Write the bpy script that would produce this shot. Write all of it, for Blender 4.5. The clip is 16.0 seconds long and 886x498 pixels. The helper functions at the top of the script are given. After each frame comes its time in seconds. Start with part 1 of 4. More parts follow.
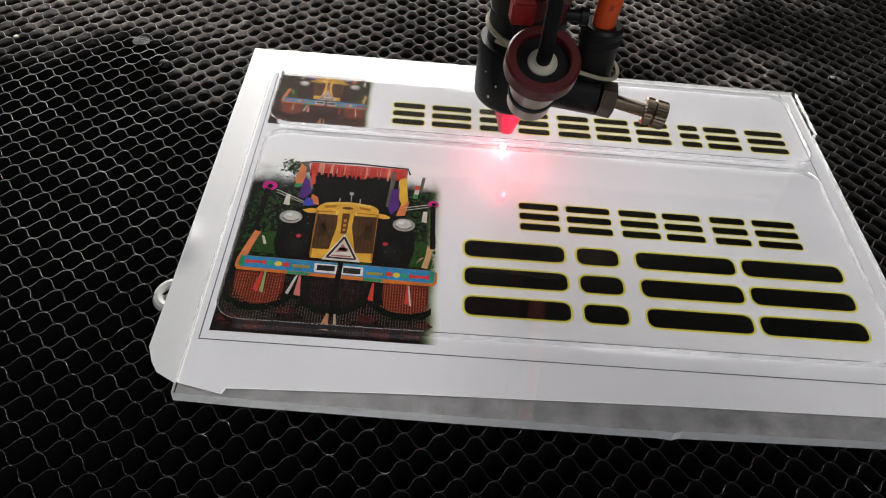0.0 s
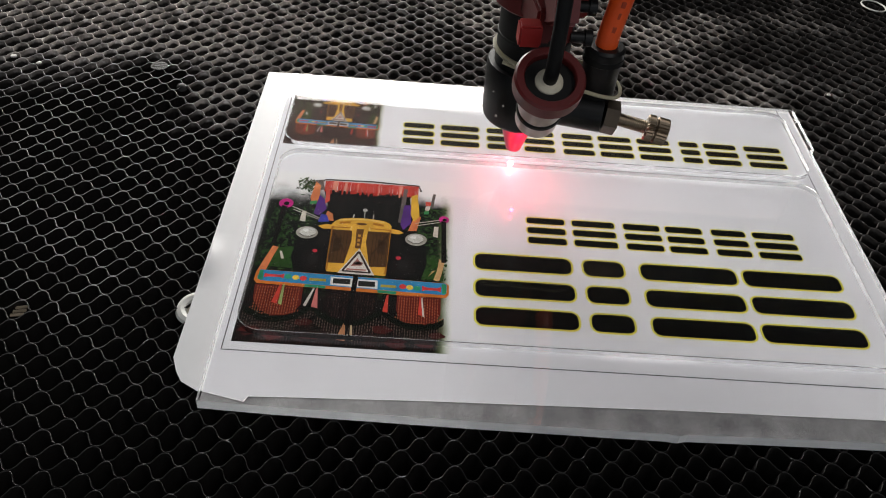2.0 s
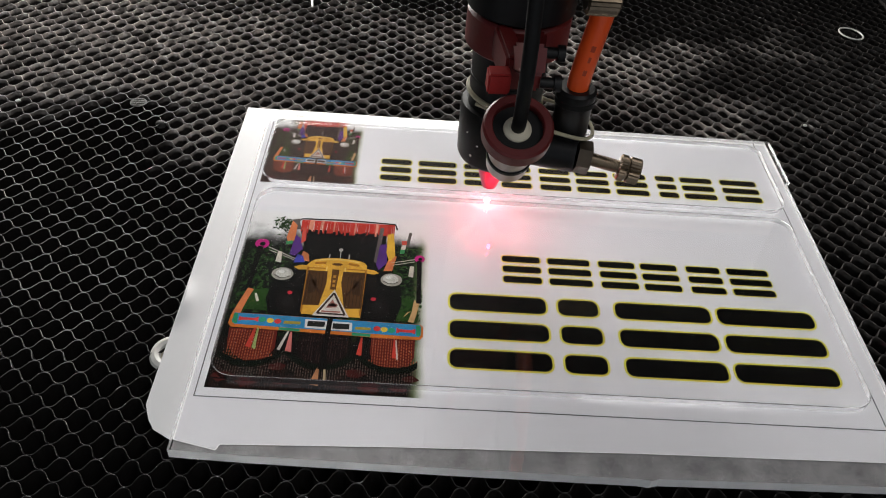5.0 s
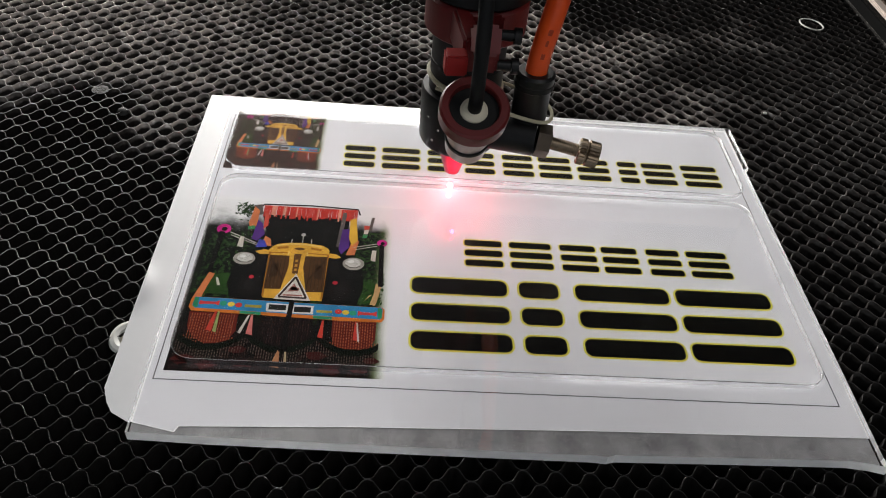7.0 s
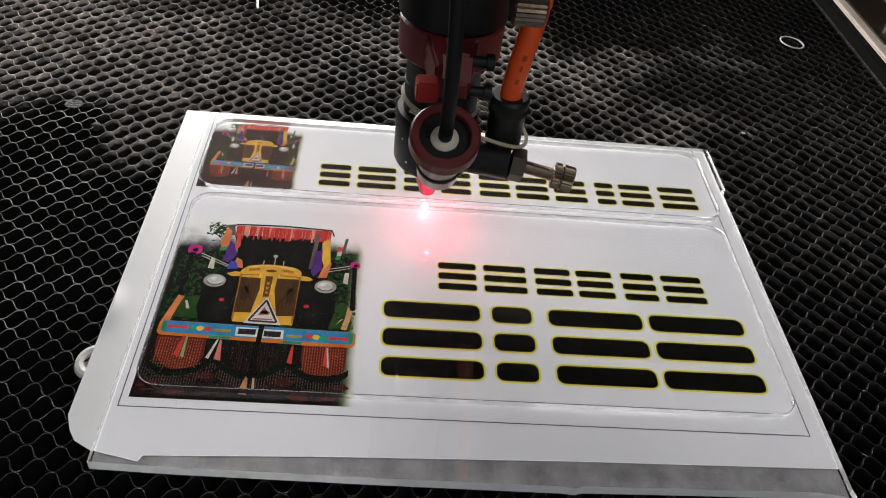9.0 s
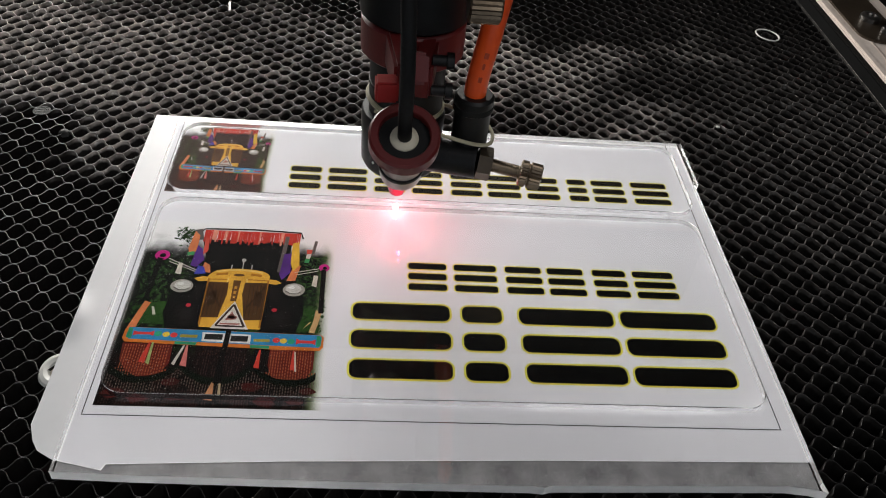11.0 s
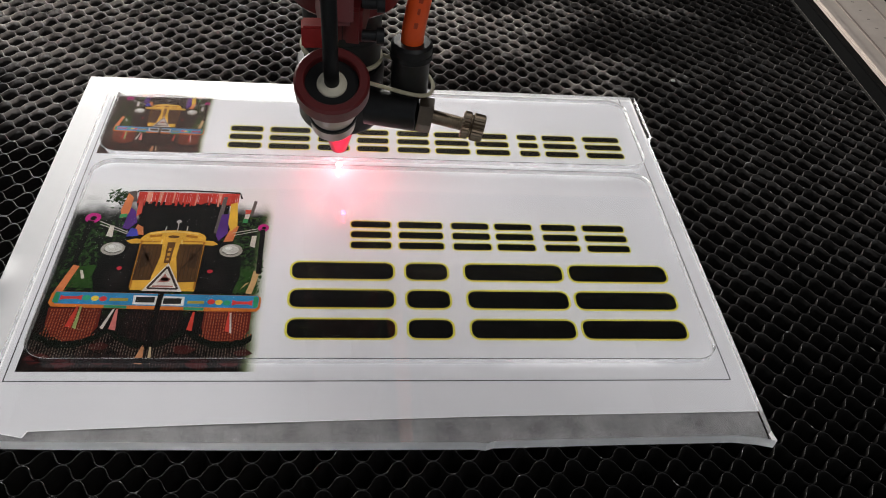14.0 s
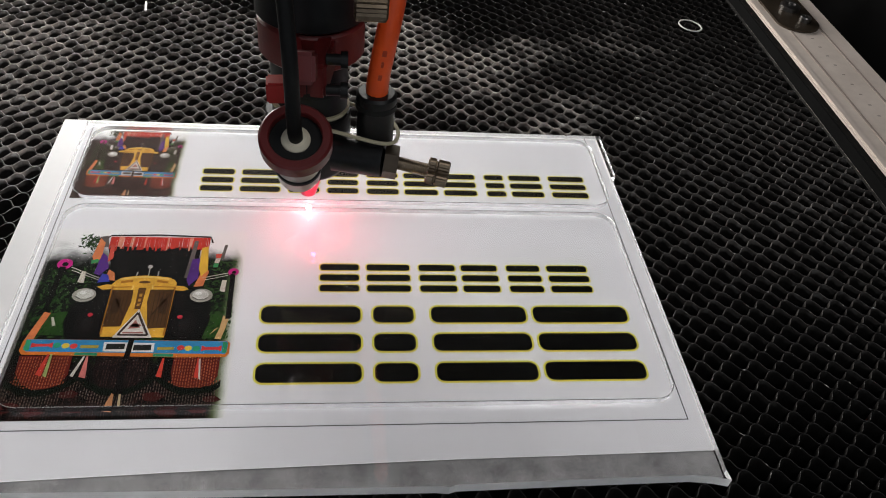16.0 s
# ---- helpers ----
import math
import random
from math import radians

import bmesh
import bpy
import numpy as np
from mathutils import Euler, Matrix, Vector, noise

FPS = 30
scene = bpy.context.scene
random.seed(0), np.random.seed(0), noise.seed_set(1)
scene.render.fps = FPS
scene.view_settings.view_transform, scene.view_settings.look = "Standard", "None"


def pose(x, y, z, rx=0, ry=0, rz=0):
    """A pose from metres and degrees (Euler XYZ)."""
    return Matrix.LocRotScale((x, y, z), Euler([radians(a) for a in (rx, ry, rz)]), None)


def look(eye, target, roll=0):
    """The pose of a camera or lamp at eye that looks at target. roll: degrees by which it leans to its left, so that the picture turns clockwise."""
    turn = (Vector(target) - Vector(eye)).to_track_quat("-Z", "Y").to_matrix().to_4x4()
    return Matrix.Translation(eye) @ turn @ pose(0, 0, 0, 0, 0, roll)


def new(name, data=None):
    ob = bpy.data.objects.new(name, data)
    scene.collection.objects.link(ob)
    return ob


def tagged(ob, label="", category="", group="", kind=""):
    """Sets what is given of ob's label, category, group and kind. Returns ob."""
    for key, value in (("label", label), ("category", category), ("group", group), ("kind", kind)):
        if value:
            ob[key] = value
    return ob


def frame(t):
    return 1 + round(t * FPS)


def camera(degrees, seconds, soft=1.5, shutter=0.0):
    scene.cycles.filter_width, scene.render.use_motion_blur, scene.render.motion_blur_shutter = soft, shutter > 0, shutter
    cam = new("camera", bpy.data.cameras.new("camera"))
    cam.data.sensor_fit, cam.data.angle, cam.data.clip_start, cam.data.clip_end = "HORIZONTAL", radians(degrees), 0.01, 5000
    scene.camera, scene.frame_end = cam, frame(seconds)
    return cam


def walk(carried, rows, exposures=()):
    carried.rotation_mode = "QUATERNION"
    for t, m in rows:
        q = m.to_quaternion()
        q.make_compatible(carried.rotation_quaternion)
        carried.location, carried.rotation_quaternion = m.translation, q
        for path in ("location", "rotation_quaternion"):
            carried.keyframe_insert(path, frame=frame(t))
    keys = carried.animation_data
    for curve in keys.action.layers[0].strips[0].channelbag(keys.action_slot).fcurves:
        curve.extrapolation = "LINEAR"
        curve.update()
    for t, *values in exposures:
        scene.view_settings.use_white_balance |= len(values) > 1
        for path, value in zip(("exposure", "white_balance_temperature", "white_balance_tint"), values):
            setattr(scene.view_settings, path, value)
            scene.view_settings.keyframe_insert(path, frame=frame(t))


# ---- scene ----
cam = camera(58.1, 16.0, soft=1.0)
PATH = [
    (0, (-0.01889, -0.16722, 0.19863), (-0.00622, 0.04454, -0.01350), 6.641),
    (0.5, (-0.02772, -0.16071, 0.21391), (-0.01928, 0.05544, 0.00604), 5.746),
    (1, (-0.03091, -0.16226, 0.20519), (-0.02154, 0.05505, -0.00142), 5.871),
    (1.5, (-0.02952, -0.16969, 0.20266), (-0.01969, 0.04757, -0.00399), 6.114),
    (2, (-0.02209, -0.17662, 0.20320), (-0.01102, 0.04096, -0.00304), 5.790),
    (2.5, (-0.01853, -0.17862, 0.20361), (-0.00702, 0.03899, -0.00258), 5.461),
    (3, (-0.01918, -0.17616, 0.20533), (-0.00669, 0.04123, -0.00103), 5.773),
    (3.5, (-0.01927, -0.17344, 0.20999), (-0.00692, 0.04553, 0.00529), 6.072),
    (4, (-0.01685, -0.17139, 0.21038), (-0.00466, 0.04794, 0.00606), 5.701),
    (6.3, (-0.01370, -0.16953, 0.21516), (-0.00050, 0.05192, 0.01320), 5.612),
    (6.5, (-0.01083, -0.17046, 0.21411), (0.00402, 0.05017, 0.01137), 5.570),
    (7, (-0.00907, -0.17478, 0.21024), (0.01173, 0.04497, 0.00707), 6.746),
    (7.5, (-0.01227, -0.17170, 0.21222), (0.01302, 0.04686, 0.00828), 8.368),
    (8, (-0.01199, -0.16981, 0.21544), (0.00991, 0.05012, 0.01257), 7.845),
    (8.5, (-0.00622, -0.17001, 0.21631), (0.01658, 0.05010, 0.01375), 7.804),
    (9, (-0.00357, -0.16760, 0.21553), (0.02132, 0.05227, 0.01295), 7.955),
    (9.2, (-0.00395, -0.16684, 0.21731), (0.02043, 0.05364, 0.01534), 7.841),
    (11.3, (0.01055, -0.16625, 0.21479), (0.03785, 0.05299, 0.01184), 6.875),
    (11.5, (0.01347, -0.16506, 0.21392), (0.04307, 0.05326, 0.01031), 7.195),
    (12, (0.01765, -0.16407, 0.20865), (0.05461, 0.05168, 0.00351), 8.361),
    (12.5, (0.01814, -0.16457, 0.20655), (0.05591, 0.05153, 0.00192), 8.245),
    (13, (0.02098, -0.16508, 0.19880), (0.05670, 0.04787, -0.00947), 7.355),
    (13.5, (0.02217, -0.16568, 0.20153), (0.05750, 0.04718, -0.00689), 7.275),
    (14, (0.02081, -0.16626, 0.20458), (0.05504, 0.04751, -0.00311), 7.275),
    (14.5, (0.02283, -0.16640, 0.20885), (0.05839, 0.04870, 0.00278), 7.351),
    (15, (0.02139, -0.16824, 0.20453), (0.05880, 0.04544, -0.00269), 8.057),
    (15.5, (0.02888, -0.16418, 0.20988), (0.06698, 0.05043, 0.00374), 7.401),
    (16, (0.02669, -0.16500, 0.21725), (0.06639, 0.05238, 0.01435), 7.701),
]
walk(cam, [(t, look(eye, target, roll)) for t, eye, target, roll in PATH])

# ---------- light ----------
world = bpy.data.worlds.new("room_fill")
scene.world = world
world.use_nodes = True
world.node_tree.nodes["Background"].inputs[0].default_value = (0.86, 0.92, 1.0, 1)
world.node_tree.nodes["Background"].inputs[1].default_value = 0.44
scene.view_settings.exposure = 0.0

MM = 0.001
SPOT = (15.3, 85.7)          # where the beam meets the sheet


def lamp(name, kind, energy, color, m, size=0.0, size_y=0.0):
    data = bpy.data.lights.new(name, kind)
    data.energy, data.color = energy, color
    if kind == "AREA":
        data.shape, data.size, data.size_y = "RECTANGLE", size, size_y
    elif size:
        data.shadow_soft_size = size
    ob = new(name, data)
    ob.matrix_world = m
    return ob


lamp("strip_light", "AREA", 4.25, (1.0, 0.975, 0.93), look((-0.145, 0.528, 0.151), (-0.145, 0.1, 0.05)), 0.445, 0.212)
# unseen lamp added at front right to brighten the sheet's right side
lamp("room_fill", "AREA", 2.05, (1.0, 0.97, 0.95), look((0.42, -0.42, 0.92), (0.10, 0.04, 0.0)), 0.5, 0.5)
lamp("beam_glow", "POINT", 0.0080, (1.0, 0.012, 0.07), pose(SPOT[0] * MM + 0.002, SPOT[1] * MM - 0.010, 0.0205), 0.001)

# ---------- materials ----------


def mat(name, color, rough=0.5, metal=0.0, vary=0.0, scale=400.0, bump=0.0, color2=None, big=None, trans=0.0, ior=1.45, spec=0.5):
    """Principled surface with variation at two scales, in object space metres."""
    m = bpy.data.materials.new(name)
    m.use_nodes = True
    nt = m.node_tree
    b = nt.nodes["Principled BSDF"]
    b.inputs["Base Color"].default_value = (*color, 1)
    b.inputs["Roughness"].default_value = rough
    b.inputs["Metallic"].default_value = metal
    b.inputs["IOR"].default_value = ior
    b.inputs["Specular IOR Level"].default_value = spec
    b.inputs["Transmission Weight"].default_value = trans
    if vary or bump:
        geo = nt.nodes.new("ShaderNodeNewGeometry")
        fine = nt.nodes.new("ShaderNodeTexNoise")
        fine.inputs["Scale"].default_value = scale
        fine.inputs["Detail"].default_value = 4
        wide = nt.nodes.new("ShaderNodeTexNoise")
        wide.inputs["Scale"].default_value = big or scale / 9
        nt.links.new(geo.outputs["Position"], fine.inputs["Vector"])
        nt.links.new(geo.outputs["Position"], wide.inputs["Vector"])
        both = nt.nodes.new("ShaderNodeMath")
        both.operation = "MULTIPLY_ADD"
        nt.links.new(fine.outputs[0], both.inputs[0])
        both.inputs[1].default_value = 0.45
        nt.links.new(wide.outputs[0], both.inputs[2])
        ramp = nt.nodes.new("ShaderNodeMapRange")
        ramp.inputs[1].default_value, ramp.inputs[2].default_value = 0.45, 1.0
        nt.links.new(both.outputs[0], ramp.inputs[0])
        mix = nt.nodes.new("ShaderNodeMix")
        mix.data_type = "RGBA"
        other = color2 or tuple(c * (1 - vary) for c in color)
        mix.inputs["A"].default_value = (*color, 1)
        mix.inputs["B"].default_value = (*other, 1)
        nt.links.new(ramp.outputs[0], mix.inputs["Factor"])
        nt.links.new(mix.outputs["Result"], b.inputs["Base Color"])
        if bump:
            bp = nt.nodes.new("ShaderNodeBump")
            bp.inputs["Strength"].default_value = bump
            bp.inputs["Distance"].default_value = 0.0003
            nt.links.new(fine.outputs[0], bp.inputs["Height"])
            nt.links.new(bp.outputs[0], b.inputs["Normal"])
    return m


def glow(name, color, strength):
    m = bpy.data.materials.new(name)
    m.use_nodes = True
    b = m.node_tree.nodes["Principled BSDF"]
    b.inputs["Base Color"].default_value = (*color, 1)
    b.inputs["Emission Color"].default_value = (*color, 1)
    b.inputs["Emission Strength"].default_value = strength
    return m



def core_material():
    """Sooty aluminium: pale dusty drifts with wall light painted in, painted sheen on some crests, the rest burnt
    black.
    """
    m = bpy.data.materials.new("sooty_aluminium")
    m.use_nodes = True
    nt = m.node_tree
    b = nt.nodes["Principled BSDF"]
    geo = nt.nodes.new("ShaderNodeNewGeometry")

    def noise_at(scale, detail, out=0):
        n = nt.nodes.new("ShaderNodeTexNoise")
        n.inputs["Scale"].default_value, n.inputs["Detail"].default_value = scale, detail
        nt.links.new(geo.outputs["Position"], n.inputs["Vector"])
        return n.outputs[out]

    def vec(op, p, q):
        v = nt.nodes.new("ShaderNodeVectorMath")
        v.operation = op
        for k, x in enumerate((p, q)):
            if isinstance(x, tuple):
                v.inputs[k].default_value = x
            elif x:
                nt.links.new(x, v.inputs[k])
        return v

    def calc(op, p, q, clamp=False):
        v = nt.nodes.new("ShaderNodeMath")
        v.operation, v.use_clamp = op, clamp
        for k, x in enumerate((p, q)):
            if isinstance(x, (int, float)):
                v.inputs[k].default_value = x
            else:
                nt.links.new(x, v.inputs[k])
        return v.outputs[0]

    def span(src, lo, hi, to0=0.0, to1=1.0):
        r = nt.nodes.new("ShaderNodeMapRange")
        r.interpolation_type = "SMOOTHSTEP"
        for k, v in enumerate((lo, hi, to0, to1)):
            r.inputs[k + 1].default_value = v
        nt.links.new(src, r.inputs[0])
        return r.outputs[0]

    ragged = vec("SUBTRACT", noise_at(22.0, 4, 1), (0.5, 0.5, 0.5)).outputs[0]
    ragged = vec("MULTIPLY", ragged, (0.11, 0.11, 0.0)).outputs[0]
    where = vec("ADD", geo.outputs["Position"], ragged).outputs[0]

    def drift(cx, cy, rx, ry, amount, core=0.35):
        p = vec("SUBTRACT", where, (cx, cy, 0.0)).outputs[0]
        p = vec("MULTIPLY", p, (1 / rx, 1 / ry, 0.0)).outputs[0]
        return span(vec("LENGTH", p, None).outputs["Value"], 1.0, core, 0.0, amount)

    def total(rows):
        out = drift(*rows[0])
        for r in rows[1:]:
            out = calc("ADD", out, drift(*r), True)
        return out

    lit_dust = total(LIT_DUST)
    lit_dust = calc("MULTIPLY", lit_dust, span(noise_at(115.0, 5), 0.36, 0.58, 0.34, 1.0), True)
    at = nt.nodes.new("ShaderNodeSeparateXYZ")
    nt.links.new(geo.outputs["Position"], at.inputs[0])
    # fades out 1-3 mm down the walls: cell shade put into the colour
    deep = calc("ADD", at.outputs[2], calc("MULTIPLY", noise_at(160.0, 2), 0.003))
    lit_dust = calc("MULTIPLY", lit_dust, span(deep, -0.0013, 0.0004, 0.03, 1.0))
    # strip light's sheen on upward crests, painted as a lighter colour
    crest_sheen = calc("MULTIPLY", total(CREST_SHEEN), span(noise_at(48.0, 3), 0.34, 0.6, 0.35, 1.0), True)
    # scratched metal flecks, their glint put into the colour
    crest_glint = span(noise_at(260.0, 2), 0.66, 0.72, 0.0, 0.85)
    crest_sheen = calc("MAXIMUM", crest_sheen, crest_glint)
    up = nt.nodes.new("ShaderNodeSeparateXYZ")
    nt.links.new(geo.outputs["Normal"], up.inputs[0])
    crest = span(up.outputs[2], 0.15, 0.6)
    crest_sheen = calc("MULTIPLY", crest_sheen, crest)

    def blend(f, x, y):
        mix = nt.nodes.new("ShaderNodeMix")
        mix.data_type = "RGBA"
        nt.links.new(f, mix.inputs["Factor"])
        for k, v in (("A", x), ("B", y)):
            if isinstance(v, tuple):
                mix.inputs[k].default_value = (*v, 1)
            else:
                nt.links.new(v, mix.inputs[k])
        return mix.outputs["Result"]

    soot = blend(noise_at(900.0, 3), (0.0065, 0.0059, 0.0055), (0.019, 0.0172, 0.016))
    # white flecks stand in for highlights on the walls, painted as colour
    color = blend(lit_dust, soot, blend(span(noise_at(330.0, 2), 0.54, 0.66), (0.56, 0.51, 0.47), (0.86, 0.82, 0.78)))
    color = blend(crest_sheen, color, (0.50, 0.49, 0.47))
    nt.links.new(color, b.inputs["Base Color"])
    nt.links.new(span(lit_dust, 0.0, 0.7, 0.40, 0.58), b.inputs["Roughness"])
    b.inputs["Specular IOR Level"].default_value = 0.28
    bump = nt.nodes.new("ShaderNodeBump")
    bump.inputs["Strength"].default_value, bump.inputs["Distance"].default_value = 0.4, 0.0003
    nt.links.new(noise_at(900.0, 3), bump.inputs["Height"])
    nt.links.new(bump.outputs[0], b.inputs["Normal"])
    return m


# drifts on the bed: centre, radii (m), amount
# the (-0.01, 0.168) and last drift put weak wall light into the colour
LIT_DUST = ((-0.215, 0.215, 0.15, 0.095, 0.9), (-0.115, 0.185, 0.095, 0.055, 0.95), (-0.106, 0.133, 0.028, 0.024, 0.85), (0.055, 0.222, 0.085, 0.05, 1.0),
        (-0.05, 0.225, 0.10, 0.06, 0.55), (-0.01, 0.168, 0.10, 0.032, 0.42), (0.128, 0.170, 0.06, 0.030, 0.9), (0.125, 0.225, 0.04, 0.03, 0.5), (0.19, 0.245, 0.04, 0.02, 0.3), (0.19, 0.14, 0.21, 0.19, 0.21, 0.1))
CREST_SHEEN = ((-0.18, 0.085, 0.17, 0.12, 0.85), (-0.02, 0.185, 0.15, 0.07, 0.55), (-0.14, -0.01, 0.11, 0.05, 0.12))
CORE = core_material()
PAPER = mat("white_vinyl", (0.82, 0.82, 0.83), 0.45, 0, 0.05, 300, 0.05)
ACRYLIC = mat("clear_acrylic", (1.0, 1.0, 1.0), 0.015, 0, trans=1.0, ior=1.49)
FROSTED = mat("frosted_cut_edge", (0.76, 0.77, 0.78), 0.55, 0, 0.15, 500, 0.3, trans=0.35, ior=1.49)
GLAZED = mat("smoother_cut_edge", (0.80, 0.81, 0.83), 0.25, 0, 0.15, 500, 0.2, trans=0.85, ior=1.49)
FILM = mat("hazy_film", (0.24, 0.24, 0.245), 0.55, 0, 0.5, 900, 0.3, color2=(0.10, 0.10, 0.105), big=110)
# darker copy of the vinyl, offsets the doubled light under the acrylic
DIMMED_VINYL = mat("dimmed_vinyl_ground", (0.575, 0.58, 0.612), 0.6, 0, 0.05, 300, spec=0.05)
anodes = ACRYLIC.node_tree
smudge = anodes.nodes.new("ShaderNodeTexNoise")
smudge.inputs["Scale"].default_value, smudge.inputs["Detail"].default_value = 38.0, 6
agea = anodes.nodes.new("ShaderNodeNewGeometry")
anodes.links.new(agea.outputs["Position"], smudge.inputs["Vector"])
greasy = anodes.nodes.new("ShaderNodeMapRange")
greasy.inputs[1].default_value, greasy.inputs[2].default_value = 0.45, 0.75
greasy.inputs[3].default_value, greasy.inputs[4].default_value = 0.006, 0.055
anodes.links.new(smudge.outputs[0], greasy.inputs[0])
anodes.links.new(greasy.outputs[0], anodes.nodes["Principled BSDF"].inputs["Roughness"])
BLACK_INK = mat("black_ink", (0.002, 0.002, 0.002), 0.6, 0, 0.3, 500, spec=0.02)
YELLOW_INK = mat("yellow_ink", (0.58, 0.53, 0.07), 0.6, 0, 0.1, 500, spec=0.02)
LINE_INK = mat("grey_line_ink", (0.03, 0.03, 0.035), 0.5)
BLACK = mat("black_anodised", (0.006, 0.006, 0.0065), 0.42, 0.2, 0.4, 500, 0.1, color2=(0.013, 0.013, 0.013), spec=0.28)
RUBBER = mat("black_rubber", (0.007, 0.007, 0.007), 0.55, 0, 0.3, 700, 0.2, spec=0.22)
RED = mat("red_plastic", (0.12, 0.009, 0.009), 0.45, 0, 0.4, 700, 0.25, color2=(0.09, 0.008, 0.008))
RED_BRIGHT = mat("bright_red_plastic", (0.38, 0.02, 0.018), 0.45, 0, 0.3, 700, 0.2)
ORANGE = mat("orange_hose", (0.82, 0.11, 0.015), 0.32, 0, 0.25, 250, 0.1, color2=(0.62, 0.06, 0.01))
HOSE_PRINT = mat("hose_print", (0.34, 0.035, 0.008), 0.5)
BRASS = mat("worn_brass", (0.26, 0.20, 0.14), 0.34, 0.95, 0.4, 700, 0.15, color2=(0.11, 0.085, 0.06))
BARREL = mat("barrel_metal", (0.50, 0.41, 0.39), 0.3, 0.7, 0.4, 600, 0.1, color2=(0.3, 0.28, 0.26))
STEEL = mat("steel", (0.28, 0.27, 0.26), 0.3, 0.95, 0.4, 600, 0.1)
WHITE = mat("white_plastic", (0.78, 0.77, 0.72), 0.45, 0, 0.15, 500, 0.1)
CREAM = mat("cream_glue", (0.68, 0.62, 0.48), 0.5, 0, 0.2, 500, 0.3)
BAND = mat("rubber_band", (0.42, 0.38, 0.26), 0.6, 0, 0.2, 600, 0.2)
# the beam's red light on the nozzle is put into this colour
NOZZLE_LIT = mat("red_lit_nozzle_metal", (0.72, 0.07, 0.15), 0.35, 0.3, 0.2, 500)
RAIL = mat("silver_rail", (0.86, 0.755, 0.68), 0.4, 0.15, 0.2, 250, 0.08, color2=(0.68, 0.585, 0.52))
RAIL_DARK = mat("rail_marks_groove_shade", (0.52, 0.43, 0.375), 0.5, 0.3, 0.3, 300)
BRONZE = mat("dark_bronze", (0.085, 0.064, 0.045), 0.4, 0.6, 0.5, 300, 0.2)
FRAME = mat("black_paint", (0.006, 0.006, 0.006), 0.7, 0, 0.4, 300, 0.2, spec=0.1)
WALL = mat("grey_enclosure", (0.013, 0.013, 0.0135), 0.6, 0, 0.2, 60, 0.05)
REFLECTOR = mat("pale_reflector", (0.60, 0.47, 0.38), 0.6, 0, 0.2, 40, 0.05)
BEAM = glow("beam_spot", (1.0, 0.55, 0.6), 40.0)

# ---------- mesh helpers ----------


def part(name, bm, material, parent=None, label="", smooth=False):
    me = bpy.data.meshes.new(name)
    bmesh.ops.recalc_face_normals(bm, faces=bm.faces[:])
    bm.to_mesh(me)
    bm.free()
    me.materials.append(material)
    if smooth:
        for p in me.polygons:
            p.use_smooth = True
        me.set_sharp_from_angle(angle=radians(35))
    ob = new(name, me)
    if parent:
        ob.parent = parent
    if label:
        ob["label"] = label
    return ob


def thing(name, label, category, group="", kind=""):
    ob = new(name)
    ob.empty_display_size = 0.01
    return tagged(ob, label, category, group, kind)


def slab(outline, z0, z1, holes=()):
    """A plate in mm from an outline, with holes through it."""
    bm = bmesh.new()
    edges = []
    for loop in (outline, *holes):
        vs = [bm.verts.new((x * MM, y * MM, z0 * MM)) for x, y in loop]
        edges += [bm.edges.new((a, b)) for a, b in zip(vs, vs[1:] + vs[:1])]
    if holes:
        bmesh.ops.triangle_fill(bm, edges=edges, use_beauty=True)
    else:
        bm.faces.new(bm.verts[:])
    top = bmesh.ops.extrude_face_region(bm, geom=bm.faces[:])
    bmesh.ops.translate(bm, vec=(0, 0, (z1 - z0) * MM), verts=[v for v in top["geom"] if isinstance(v, bmesh.types.BMVert)])
    return bm


def rect(x0, y0, x1, y1):
    return [(x0, y0), (x1, y0), (x1, y1), (x0, y1)]


def round_rect(x0, y0, x1, y1, r, n=8):
    out = []
    for cx, cy, a0 in ((x1 - r, y0 + r, -90), (x1 - r, y1 - r, 0), (x0 + r, y1 - r, 90), (x0 + r, y0 + r, 180)):
        for i in range(n + 1):
            a = radians(a0 + 90 * i / n)
            out.append((cx + r * math.cos(a), cy + r * math.sin(a)))
    return out


def ellipse(cx, cy, rx, ry, n=20):
    return [(cx + rx * math.cos(2 * math.pi * i / n), cy + ry * math.sin(2 * math.pi * i / n)) for i in range(n)]


def turned(profile, a, b, n=32, bumps=0, bump=0.0, span=(0, 1)):
    """A turned solid along the line from a to b (mm): profile rows of (mm along, radius). bumps: knurls round it."""
    a, b = Vector(a), Vector(b)
    q = (b - a).to_track_quat("Z", "Y")
    bm = bmesh.new()
    if bumps:
        n = bumps * 2
    rings = []
    for k, (d, r) in enumerate(profile):
        ring = []
        for i in range(n):
            rr = r - (bump if bumps and i % 2 and span[0] <= k <= span[1] else 0)
            ang = 2 * math.pi * i / n
            p = a + q @ Vector((rr * math.cos(ang), rr * math.sin(ang), d))
            ring.append(bm.verts.new(p * MM))
        rings.append(ring)
    for r0, r1 in zip(rings, rings[1:]):
        for i in range(n):
            bm.faces.new((r0[i], r0[(i + 1) % n], r1[(i + 1) % n], r1[i]))
    bm.faces.new(rings[0])
    bm.faces.new(rings[-1][::-1])
    return bm


